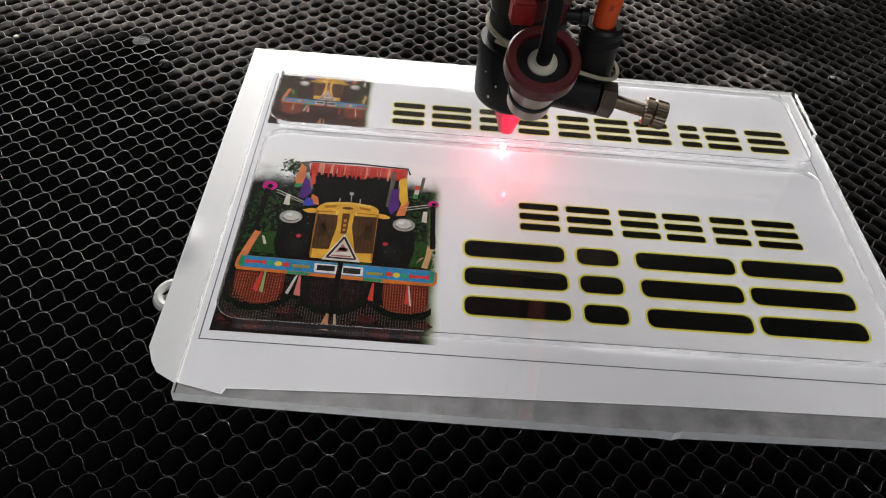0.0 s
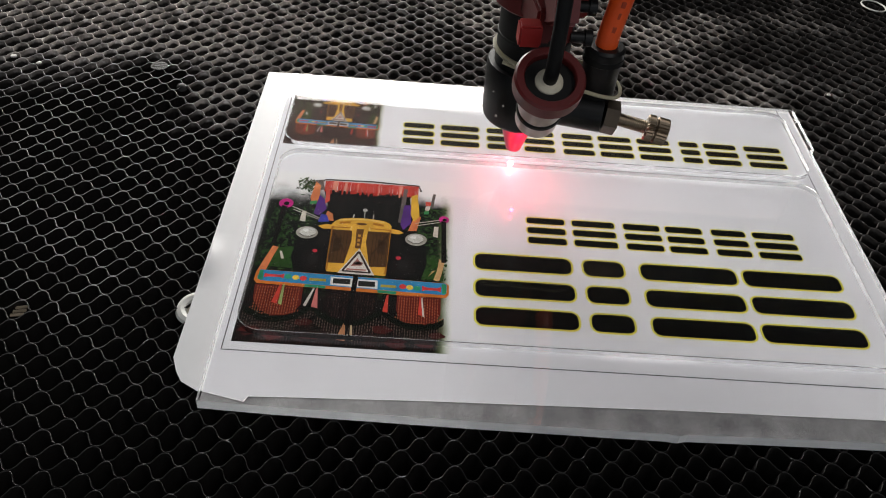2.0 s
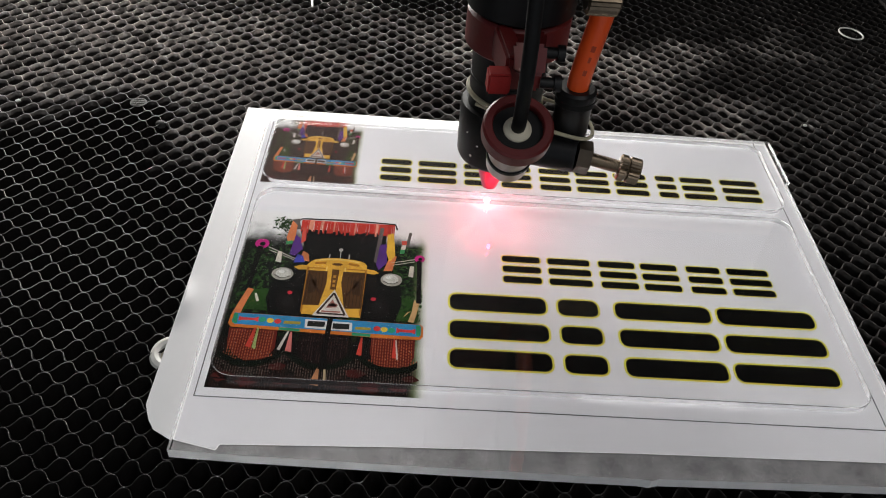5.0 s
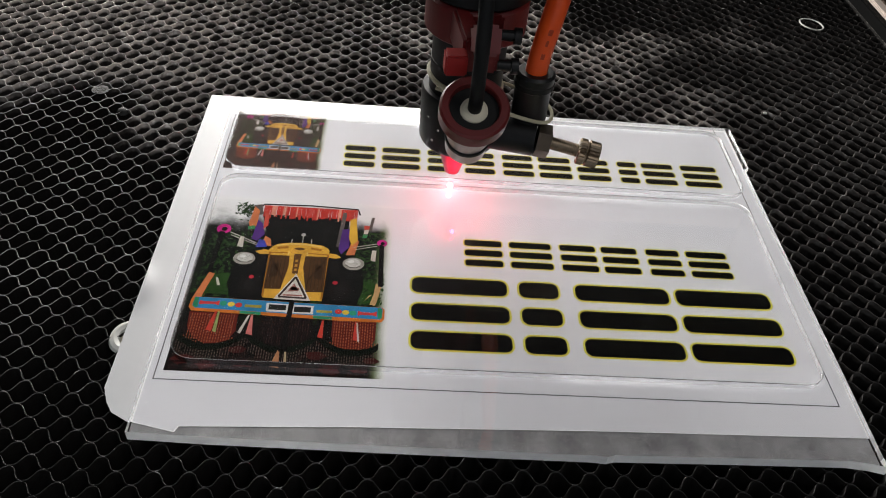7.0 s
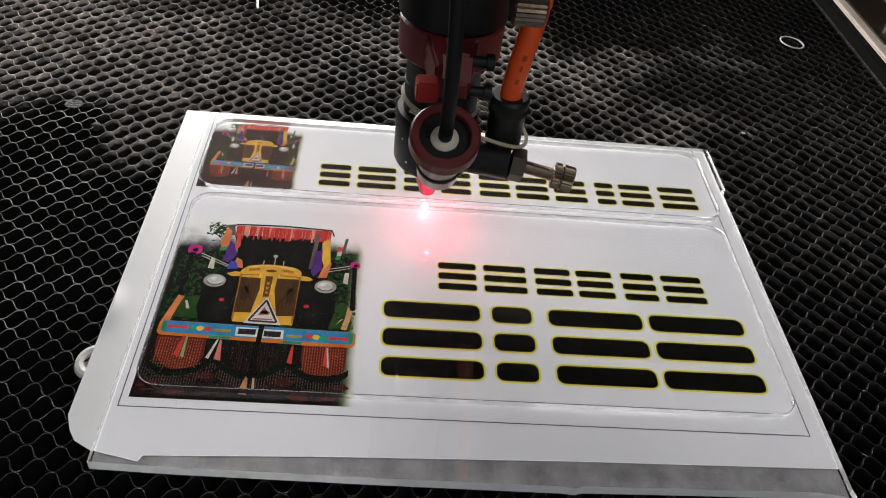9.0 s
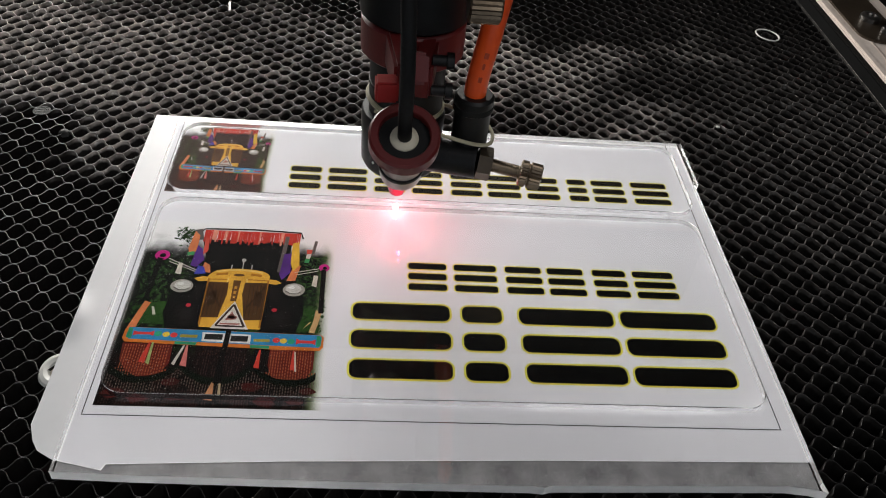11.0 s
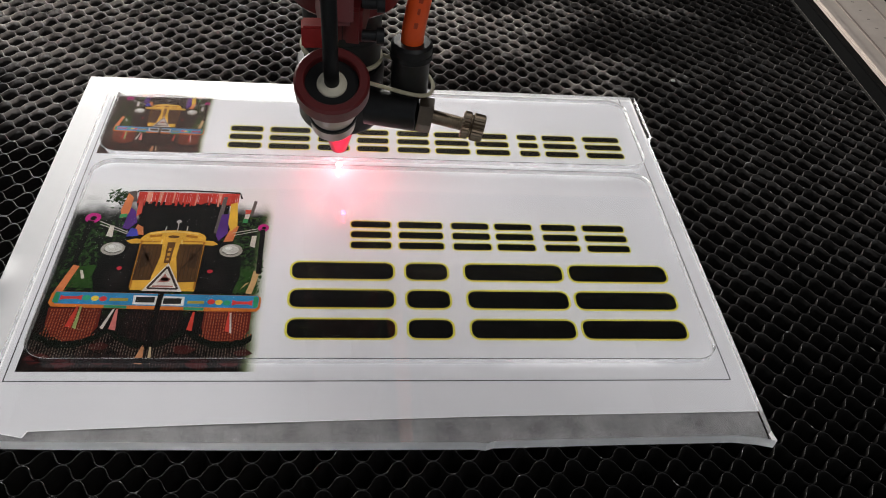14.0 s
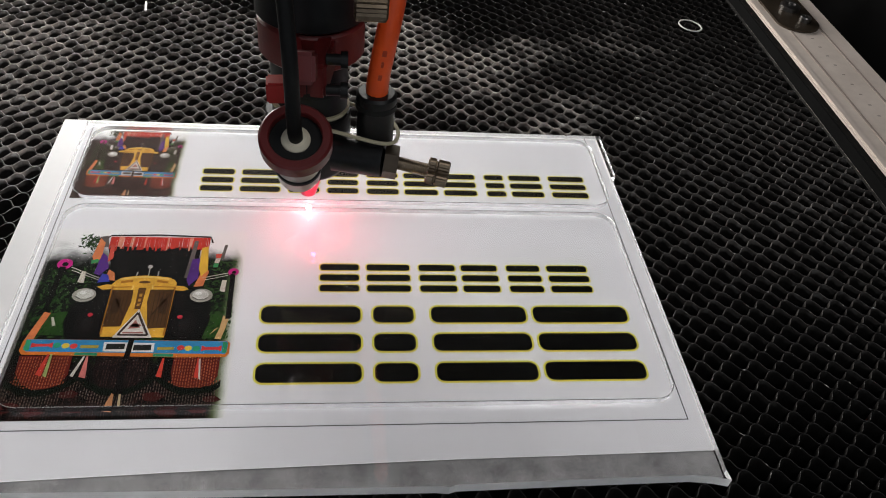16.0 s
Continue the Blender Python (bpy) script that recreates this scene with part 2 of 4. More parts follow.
def tube(points, r, n=14):
    """A round hose through points (mm), smoothed."""
    pts = [Vector(p) for p in points]
    line = []
    for i in range(len(pts) - 1):
        p0, p1, p2, p3 = pts[max(i - 1, 0)], pts[i], pts[i + 1], pts[min(i + 2, len(pts) - 1)]
        for k in range(8):
            t = k / 8
            line.append(0.5 * (2 * p1 + (p2 - p0) * t + (2 * p0 - 5 * p1 + 4 * p2 - p3) * t * t + (3 * p1 - p0 - 3 * p2 + p3) * t ** 3))
    line.append(pts[-1])
    bm = bmesh.new()
    rings = []
    for i, p in enumerate(line):
        d = (line[min(i + 1, len(line) - 1)] - line[max(i - 1, 0)]).normalized()
        u = d.cross(Vector((0.3, 1, 0.2))).normalized()
        v = d.cross(u)
        rings.append([bm.verts.new((p + r * (math.cos(2 * math.pi * k / n) * u + math.sin(2 * math.pi * k / n) * v)) * MM) for k in range(n)])
    for r0, r1 in zip(rings, rings[1:]):
        for i in range(n):
            bm.faces.new((r0[i], r0[(i + 1) % n], r1[(i + 1) % n], r1[i]))
    bm.faces.new(rings[0])
    bm.faces.new(rings[-1][::-1])
    return bm


def block(center, size, rot=(0, 0, 0), bevel=0.6):
    bm = bmesh.new()
    bmesh.ops.create_cube(bm, size=1, matrix=Matrix.LocRotScale(Vector(center) * MM, Euler([radians(a) for a in rot]), Vector(size) * MM))
    if bevel:
        bmesh.ops.bevel(bm, geom=bm.edges[:], offset=bevel * MM, segments=2, affect="EDGES")
    return bm


# ---------- the honeycomb bed ----------
PITCH_X, PITCH_Y = 5.15, 8.9
BED = (-345.0, -170.0, 285.0, 500.0)
bed = thing("honeycomb_bed", "sooty dark aluminium honeycomb cutting bed of thin corrugated ribbons", "cutting bed", kind="structure")
WALL_T = 0.25


def warp(x, y):
    n = noise.noise_vector(Vector((x / 38, y / 38, 0.3)))
    f = noise.noise_vector(Vector((x / 9, y / 9, 4.7)))
    return x + 1.1 * n.x + 0.6 * f.x, y + 1.1 * n.y + 0.6 * f.y, 0.3 * f.z


def caked(x, y):
    """How thickly residue cakes the ribbons: most in one patch behind the sheet."""
    d = math.hypot((x - 55) * 0.75, (y - 220) * 1.25) / 80
    lump = 0.5 + 0.5 * noise.noise(Vector((x / 14, y / 14, 8.1)))
    left = max(0.0, 1 - math.hypot(x + 200, y - 220) / 120)
    return (max(0.0, 1 - d) * 2.4 + left * 1.2) * lump ** 1.3


def ribbon(j):
    """One wavy ribbon along x; neighbours meet at their flats."""
    y = 182.8 + (j + 0.5) * PITCH_Y / 2
    amp = PITCH_Y / 4 - WALL_T / 2
    i0, i1 = int((BED[0] - 35.2) / PITCH_X), int((BED[2] - 35.2) / PITCH_X)
    steps = 6
    pts = []
    for k in range((i1 - i0) * steps):
        u = i0 + k / steps
        wave = math.tanh(1.35 * math.cos(math.pi * (u + j))) / math.tanh(1.35)
        pts.append(warp(35.2 + u * PITCH_X, y + amp * wave))
    shape = ((-0.5, -14), (-0.5, -0.7), (-0.42, -0.25), (-0.2, 0), (0.2, 0), (0.42, -0.25), (0.5, -0.7), (0.5, -14))
    verts, faces = [], []
    for k, (x, yy, z) in enumerate(pts):
        p, q = pts[max(k - 1, 0)], pts[min(k + 1, len(pts) - 1)]
        d = math.hypot(q[0] - p[0], q[1] - p[1]) * 0.9
        wide = WALL_T * (1 + caked(x, yy))
        nx, ny = -(q[1] - p[1]) / d * wide, (q[0] - p[0]) / d * wide
        for o, h in shape:
            verts.append(((x + o * nx) * MM, (yy + o * ny) * MM, (z + h - 0.1) * MM))
    n = len(shape)
    for k in range(len(pts) - 1):
        for m in range(n - 1):
            faces.append((n * k + m, n * k + m + 1, n * k + n + m + 1, n * k + n + m))
    me = bpy.data.meshes.new("ribbon")
    me.from_pydata(verts, [], faces)
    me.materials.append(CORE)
    me.polygons.foreach_set("use_smooth", [True] * len(me.polygons))
    ob = new("ribbon", me)
    ob.parent = bed


J0, J1 = int((BED[1] - 182.8) / (PITCH_Y / 2)), int((BED[3] - 182.8) / (PITCH_Y / 2))

# ---------- enclosure ----------
part("tray", block((-30, 160, -32), (760, 760, 4)), FRAME, bed)
# unseen panels added to shut out light and keep reflections dark
for nm, c, s in (("wall_north_upper", (20, 640, 615), (900, 8, 270)), ("wall_west", (-430, 150, 300), (8, 1000, 900)),
                 ("wall_east", (470, 150, 300), (8, 1000, 900)), ("ceiling", (20, 250, 754), (908, 788, 8))):
    tagged(part(nm, block(c, s, bevel=0), WALL), "plain dark grey unseen enclosure panel", "wall", kind="structure")
tagged(part("floor", block((20, 150, -150), (1000, 1000, 4), bevel=0), FRAME), "black machine floor under the bed", "floor", kind="structure")

# unseen; pale only so that its reflection hazes the acrylic
tagged(part("wall_north_reflector", block((20, 640, 165), (900, 8, 630), bevel=0), REFLECTOR), "pale warm grey unseen panel added to reflect haze in the acrylic", "wall", kind="structure")

edge = thing("bed_frame", "black painted steel frame along the honeycomb edge", "frame", kind="structure")
part("angle", block((304.6, 150, -6.5), (50, 640, 28.6), bevel=0.5), FRAME, edge)
part("lip", block((279.6, 150, 0.2), (0.5, 640, 1.6), bevel=0.1), STEEL, edge)

rail = thing("guide_rail", "silver aluminium guide rail with engraved scale and sunken bolt", "rail")
part("rail_body", block((305.2, 150, 9.0), (44.4, 640, 2.2), bevel=0.6), RAIL, rail)
part("rail_lip", block((285, 150, 10.3), (3.4, 640, 0.9), bevel=0.35), RAIL, rail)

# ---------- printed sheet ----------
sheet = thing("printed_sheet", "white printed vinyl sheet with yellow-edged black bars and a tractor picture", "printed sheet")
SHEET = [(-95, 150), (-95, -20)] + [(-92.8, -25.4), (-90.4, -29.0), (-82.7, -33.4), (-69.7, -36.3), (-68.8, -34.2), (-17.8, -32.2), (63, -30.2), (150.4, -29.2), (150.4, 149.3)]
part("backing", slab(SHEET, 0.28, 0.40), PAPER, sheet)
# added toned-down layer where the acrylic covers the sheet
part("dimmed_ground", slab([(-82.6, 142.8), (-82.6, -33.2), (-70.0, -36.0), (-69.0, -34.0), (-17.8, -32.0), (63, -30.0), (149.4, -29.1), (149.4, 142.8)], 0.402, 0.406), DIMMED_VINYL, sheet, "grey-toned vinyl ground, dimmed against doubled light")


def bar(x0, y0, x1, y1):
    """Writing that is not to be read: three plain bars, one above the other, edged in yellow."""
    h = y1 - y0
    e = 0.75 if h > 20 else 0.5
    for k in (0.0, 0.385, 0.77):
        z = y0 + k * h
        p = part("bar", slab(round_rect(x0 + 0.4, z, x1 - 0.4, z + 0.23 * h, 0.08 * h, 5), 0.44, 0.46), BLACK_INK, sheet)
        part("bar_outline", slab(round_rect(x0 + 0.4 - e, z - e, x1 - 0.4 + e, z + 0.23 * h + e, 0.08 * h + e, 5), 0.41, 0.43), YELLOW_INK, p, "yellow outline")


for x0, x1 in ((0, 36), (39.7, 55.2), (60.8, 97), (99, 136)):
    bar(x0, 0, x1, 34.2)
for x0, x1 in ((20.2, 35.6), (37.8, 55), (57.8, 72.7), (74.3, 89.3), (92.4, 106.4), (108.6, 125.6)):
    bar(x0, 41.7, x1, 56.1)
for x0, x1 in ((-30, -16.3), (-13.8, 3.2), (6.1, 19.5), (22.2, 35.8), (39, 53), (55, 70), (72.2, 87.1), (91, 100), (102, 116.9), (120.1, 136.9)):
    bar(x0, 99, x1, 113.6)


def line(x0, y0, x1, y1, w=0.38):
    part("border_line", slab(rect(min(x0, x1) - w / 2, min(y0, y1) - w / 2, max(x0, x1) + w / 2, max(y0, y1) + w / 2), 0.41, 0.42), LINE_INK, sheet)


line(-80.6, -17.0, 144.5, -17.0)
line(-80.6, -16.6, -80.6, 144)
line(144.5, -16.6, 144.5, 144)

def photo_material(name, haze=0.0):
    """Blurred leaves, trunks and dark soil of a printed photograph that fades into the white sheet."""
    m = bpy.data.materials.new(name)
    m.use_nodes = True
    nt = m.node_tree
    b = nt.nodes["Principled BSDF"]
    b.inputs["Roughness"].default_value = 0.6
    b.inputs["Specular IOR Level"].default_value = 0.02
    tc = nt.nodes.new("ShaderNodeTexCoord")
    sep = nt.nodes.new("ShaderNodeSeparateXYZ")
    nt.links.new(tc.outputs["Generated"], sep.inputs[0])
    n1 = nt.nodes.new("ShaderNodeTexNoise")
    n1.inputs["Scale"].default_value, n1.inputs["Detail"].default_value = 7.0, 6
    nt.links.new(tc.outputs["Generated"], n1.inputs["Vector"])
    n2 = nt.nodes.new("ShaderNodeTexNoise")
    n2.inputs["Scale"].default_value, n2.inputs["Detail"].default_value = 34.0, 3
    nt.links.new(tc.outputs["Generated"], n2.inputs["Vector"])
    leaf = nt.nodes.new("ShaderNodeValToRGB")
    e = leaf.color_ramp.elements
    e[0].position, e[0].color = 0.40, (0.0012, 0.002, 0.001, 1)
    e[1].position, e[1].color = 0.72, (0.11, 0.26, 0.035, 1)
    e.new(0.53).color = (0.018, 0.065, 0.009, 1)
    soil = nt.nodes.new("ShaderNodeValToRGB")
    e = soil.color_ramp.elements
    e[0].position, e[0].color = 0.38, (0.002, 0.0012, 0.001, 1)
    e[1].position, e[1].color = 0.70, (0.10, 0.012, 0.010, 1)
    e.new(0.54).color = (0.016, 0.004, 0.003, 1)
    mixn = nt.nodes.new("ShaderNodeMath")
    mixn.operation = "MULTIPLY_ADD"
    nt.links.new(n2.outputs[0], mixn.inputs[0])
    mixn.inputs[1].default_value = 0.5
    half = nt.nodes.new("ShaderNodeMath")
    half.operation = "MULTIPLY"
    half.inputs[1].default_value = 0.25
    nt.links.new(n1.outputs[0], half.inputs[0])
    nt.links.new(half.outputs[0], mixn.inputs[2])
    nt.links.new(mixn.outputs[0], leaf.inputs[0])
    nt.links.new(mixn.outputs[0], soil.inputs[0])

    def ramp(src, a, c):
        r = nt.nodes.new("ShaderNodeMapRange")
        r.interpolation_type = "SMOOTHSTEP"
        r.inputs[1].default_value, r.inputs[2].default_value = a, c
        nt.links.new(src, r.inputs[0])
        return r.outputs[0]

    def blend(f, a, c):
        x = nt.nodes.new("ShaderNodeMix")
        x.data_type = "RGBA"
        nt.links.new(f, x.inputs["Factor"])
        for k, v in (("A", a), ("B", c)):
            if isinstance(v, tuple):
                x.inputs[k].default_value = v
            else:
                nt.links.new(v, x.inputs[k])
        return x.outputs["Result"]

    def wobble(src, amount):
        w = nt.nodes.new("ShaderNodeMath")
        w.operation = "MULTIPLY_ADD"
        nt.links.new(n1.outputs[0], w.inputs[0])
        w.inputs[1].default_value = amount
        nt.links.new(src, w.inputs[2])
        return w.outputs[0]

    low = ramp(sep.outputs[1], 0.22, 0.30)
    base = blend(low, soil.outputs[0], leaf.outputs[0])
    base = blend(ramp(wobble(sep.outputs[0], 0.06), 0.94, 1.02), base, (0.16, 0.20, 0.09, 1))
    # reflected haze over the small print, blended into its ink
    if haze:
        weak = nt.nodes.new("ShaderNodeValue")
        weak.outputs[0].default_value = haze
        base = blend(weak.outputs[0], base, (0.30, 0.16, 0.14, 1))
    sky = ramp(wobble(sep.outputs[1], 0.34), 0.93, 1.09)
    base = blend(sky, base, (0.585, 0.59, 0.595, 1))
    fade = ramp(wobble(sep.outputs[0], 0.05), 0.965, 1.03)
    base = blend(fade, base, (0.585, 0.585, 0.60, 1))
    nt.links.new(base, b.inputs["Base Color"])
    return m


PHOTO = photo_material("photo_ink")
PHOTO_HAZED = photo_material("hazed_photo_ink", 0.08)
INK = {}


def ink(name, color, haze=0.0):
    # paler ink copies carry the acrylic's reflected haze as a warm tint
    if haze:
        name, color = name + "_hazed", tuple(c * (1 - haze) + p * haze for c, p in zip(color, (0.40, 0.21, 0.18)))
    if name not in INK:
        # 0.72 dims the inks against the doubled light under the acrylic
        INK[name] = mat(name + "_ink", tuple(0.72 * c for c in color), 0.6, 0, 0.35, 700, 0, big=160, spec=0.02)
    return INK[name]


def layer(loops, k, f):
    """Flat printed shapes on one layer: f maps photo mm to sheet mm."""
    bm = bmesh.new()
    z = (0.43 + 0.03 * k) * MM
    for loop in loops:
        bm.faces.new([bm.verts.new((*(c * MM for c in f(x, y)), z)) for x, y in loop])
    return bm


def strip(points, w):
    """One outline of width w along a line of points."""
    up, down = [], []
    for i, (x, y) in enumerate(points):
        (x0, y0), (x1, y1) = points[max(i - 1, 0)], points[min(i + 1, len(points) - 1)]
        d = math.hypot(x1 - x0, y1 - y0) or 1
        nx, ny = -(y1 - y0) / d * w / 2, (x1 - x0) / d * w / 2
        up.append((x + nx, y + ny))
        down.append((x - nx, y - ny))
    return [up + down[::-1]]


def scallop(x, lift=0.0):
    """Height of the hanging garlands along the lower photo."""
    return 3.6 - 6.8 * abs(math.cos(math.pi * (x + 43) / 24)) ** 0.7 + lift


def tractor_photo(f, ground, label, haze=0.0):
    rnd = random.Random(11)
    p = part("photo", slab(ground, 0.41, 0.42), PHOTO_HAZED if haze else PHOTO, sheet, label)

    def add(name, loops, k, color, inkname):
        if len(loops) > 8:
            part(name, layer(loops, k, f), ink(inkname, color, haze), p)["kind"] = "stuff"
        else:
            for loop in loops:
                part(name, layer([loop], k, f), ink(inkname, color, haze), p)

    add("grass", [[(-73, 30), (-66, 31.5), (-60, 30), (-60, 20.5), (-73.5, 21)], [(-20.5, 29), (-16, 30.5), (-11, 29), (-11, 19), (-20, 19.5)]], 0, (0.022, 0.075, 0.010), "grass_green")
    leaves = {0: [], 1: []}
    for n in range(760):
        side = rnd.random()
        if side < 0.45:
            x, y = rnd.uniform(-76, -59), rnd.uniform(19.5, 53)
        elif side < 0.85:
            x, y = rnd.uniform(-20, -10), rnd.uniform(19, 57)
        else:
            x, y = rnd.gauss(-64.5, 2.2), rnd.gauss(66.5, 2.0)
        a, r = rnd.gauss(1.2, 0.9), rnd.uniform(0.4, 1.25)
        leaves[n % 2].append([(x + r * math.cos(a), y + r * math.sin(a)), (x + 0.4 * r * math.cos(a + 1.6), y + 0.4 * r * math.sin(a + 1.6)),
                              (x - r * math.cos(a), y - r * math.sin(a)), (x - 0.4 * r * math.cos(a + 1.6), y - 0.4 * r * math.sin(a + 1.6))])
    add("leaves", leaves[0], 0.3, (0.010, 0.035, 0.006), "dark_leaf")
    add("leaves", leaves[1], 0.5, (0.035, 0.085, 0.020), "light_leaf")
    add("dark_body", [[(-58.5, 64.5), (-24.5, 65), (-24.8, 46), (-53, 46)], [(-64.5, 35), (-62, 41), (-52, 47), (-51.5, 19), (-63.5, 19), (-65.5, 27)],
                      [(-31.5, 46.5), (-22, 43), (-17.5, 36), (-17, 27), (-19, 18.5), (-31, 19)]], 0.8, (0.0016, 0.0013, 0.0013), "shadow")
    add("engine_part", [ellipse(-57.5, 26, 4.2, 6.0), ellipse(-25.5, 25.4, 4.2, 6.0), [(-56, 42), (-53.6, 43), (-53.4, 34), (-57, 33)], [(-30.4, 42), (-27, 41), (-26.4, 33), (-30.2, 34)]], 1.1, (0.006, 0.004, 0.004), "engine_brown")
    add("engine_part", [ellipse(-57.5, 26, 2.0, 3.0), ellipse(-25.5, 25.4, 2.0, 3.0)], 1.5, (0.012, 0.010, 0.010), "canopy_black")
    add("seat_glint", [[(-52, 60), (-50, 60.5), (-49, 50), (-51.5, 50)], [(-34, 60.5), (-32.6, 60.3), (-32.2, 50), (-33.8, 50)]], 1.2, (0.022, 0.018, 0.018), "engine_brown")
    add("canopy_edge", strip([(-60, 68.5), (-58.5, 70.6), (-40, 71.2), (-21.5, 70.4), (-20.5, 67)], 0.8), 1.6, (0.004, 0.003, 0.003), "canopy_black")
    red, pale = [], []
    for n in range(58):
        x = -58.4 + n * 0.635
        y = 63.4 + rnd.uniform(-1.4, 1.6)
        q = [(x, 70), (x + 0.62, 70), (x + 0.62 + rnd.uniform(-0.2, 0.2), y), (x + rnd.uniform(-0.2, 0.2), y)]
        (pale if rnd.random() < 0.22 else red).append(q)
    add("fringe", red, 1.4, (0.62, 0.045, 0.03), "fringe_red")
    add("fringe", pale, 1.4, (0.80, 0.32, 0.22), "fringe_pale")
    add("hood", [[(-53.1, 44.9), (-52, 46.6), (-50.3, 48.0), (-46, 48.9), (-42, 49.2), (-38, 48.9), (-33.6, 48.2), (-31.6, 47), (-30.8, 45.6), (-31.3, 19.6), (-52.1, 20.1)],
                 [(-58, 43.4), (-55, 44.6), (-53, 44.4), (-53, 42.2), (-56, 42)], [(-30.8, 44.2), (-28, 43.8), (-26.2, 42.4), (-28, 41.6), (-30.8, 41.9)]], 2, (0.80, 0.44, 0.05), "hood_yellow")
    add("hood_shine", strip([(-50.6, 47.2), (-46, 48.2), (-42, 48.5), (-38, 48.2), (-33.6, 47.4)], 0.7) + strip([(-45.6, 44.2), (-46.2, 36), (-47.4, 25.5)], 0.5) + strip([(-38.9, 44.2), (-38.2, 36), (-36.8, 25)], 0.5), 2.3, (0.88, 0.60, 0.16), "hood_pale")
    add("hood_shade", strip([(-52.6, 43.6), (-52.2, 21)], 0.7) + strip([(-31.1, 43.6), (-31.5, 20.4)], 0.7) + strip([(-52.6, 43.2), (-46, 43.4)], 0.5) + strip([(-38.6, 43.6), (-31.4, 43.4)], 0.5) + [[(-50.4, 46.4), (-46.2, 47), (-46.2, 45.8), (-50.2, 45.2)], [(-37.8, 47), (-33.8, 46.4), (-33.8, 45.2), (-37.8, 45.8)]], 2.4, (0.42, 0.17, 0.015), "hood_shade")
    add("grille", [[(-52.4, 41.9), (-45.2, 41.9), (-44.9, 36), (-46.4, 24.6), (-52.3, 24.4)], [(-39.4, 42.1), (-31.2, 42.2), (-31.2, 24), (-37.4, 23.6), (-39.6, 36)]], 2.6, (0.085, 0.038, 0.012), "grille_brown")
    add("grille_brace", strip([(-51.6, 40), (-46.6, 30)], 0.7) + strip([(-32, 40), (-37, 30)], 0.7) + [[(-51.3, 37), (-48.5, 38), (-48.5, 31), (-51.2, 30)], [(-35.2, 38), (-32.4, 37), (-32.4, 30), (-35.2, 31)]], 3.1, (0.045, 0.02, 0.008), "brace_brown")
    bars = []
    for n in range(5):
        bars += strip([(-51.8 + 1.3 * n, 41.2), (-51.8 + 1.3 * n, 25.6)], 0.18) + strip([(-37.2 + 1.3 * n, 41.2), (-37.2 + 1.3 * n, 25.0)], 0.18)
    add("grille_slat", bars, 2.85, (0.035, 0.014, 0.006), "slat_brown")
    add("badge", [[(-43.6, 43), (-40.9, 43), (-41.2, 32.6), (-43.3, 32.6)], ellipse(-42, 45.8, 2.0, 0.7, 14)], 3.1, (0.14, 0.06, 0.015), "badge_brown")
    add("badge_mark", [rect(-42.8, 38.6, -41.8, 40), rect(-42.8, 36.2, -41.8, 37.6), rect(-42.7, 34, -41.8, 35.2)], 3.5, (0.5, 0.25, 0.04), "badge_gold")
    add("headlamp", [ellipse(-61.5, 39.3, 4.0, 3.3), ellipse(-21.4, 39.3, 4.0, 3.3)], 2.6, (0.40, 0.38, 0.34), "lamp_grey")
    add("headlamp_glass", [ellipse(-61.2, 39.6, 2.9, 2.4), ellipse(-21.6, 39.6, 2.9, 2.4)], 3.1, (0.66, 0.65, 0.61), "lamp_white")
    add("mirror_rod", strip([(-45.5, 49), (-45.3, 51)], 0.4) + strip([(-38, 49), (-38, 51.4)], 0.4) + [ellipse(-41.4, 53.8, 0.9, 0.9, 10)] + strip([(-41.3, 49), (-41.4, 53)], 0.3), 2.6, (0.55, 0.53, 0.5), "rod_grey")
    add("headlamp_shine", [ellipse(-62.0, 40.4, 1.2, 0.8, 10), ellipse(-22.4, 40.4, 1.2, 0.8, 10)], 3.3, (0.92, 0.92, 0.90), "lamp_shine")
    add("headlamp_shade", strip([(-64.4, 38.6), (-62.4, 37.3), (-60.2, 37.3), (-58.6, 38.4)], 0.5) + strip([(-24.4, 38.6), (-22.6, 37.3), (-20.2, 37.3), (-18.8, 38.4)], 0.5), 3.3, (0.16, 0.15, 0.13), "lamp_shade")
    add("side_lamp", [ellipse(-57.4, 30, 0.9, 0.9, 12), ellipse(-27.3, 29, 1.0, 0.9, 12)], 2.2, (0.55, 0.03, 0.05), "lamp_red")
    add("warning_triangle", [[(-41.6, 32.6), (-48.2, 19.6), (-35.2, 19.4)]], 4.2, (0.75, 0.70, 0.66), "sign_white")
    add("warning_edge", strip([(-41.6, 30.9), (-46.6, 20.8)], 0.8) + strip([(-46.6, 20.8), (-36.8, 20.6)], 0.8) + strip([(-36.8, 20.6), (-41.6, 30.9)], 0.8), 4.7, (0.05, 0.03, 0.03), "sign_black")
    add("warning_print", [[(-41.8, 27.6), (-43.8, 23.4), (-39.8, 24)], rect(-45.2, 21.4, -38.4, 22.1), ellipse(-41.4, 25.0, 1.8, 0.8, 10)], 5.1, (0.42, 0.16, 0.14), "sign_red")
    add("bumper_edge", [[(-76, 18.2), (-75, 19.0), (-10.0, 17.9), (-8.9, 17.0), (-8.9, 12.4), (-10, 10.9), (-26.6, 10.9), (-33.6, 11.2), (-51, 11.7), (-58.9, 11.9), (-75, 12.4), (-76.2, 14)]], 3.4, (0.70, 0.20, 0.03), "bumper_orange")
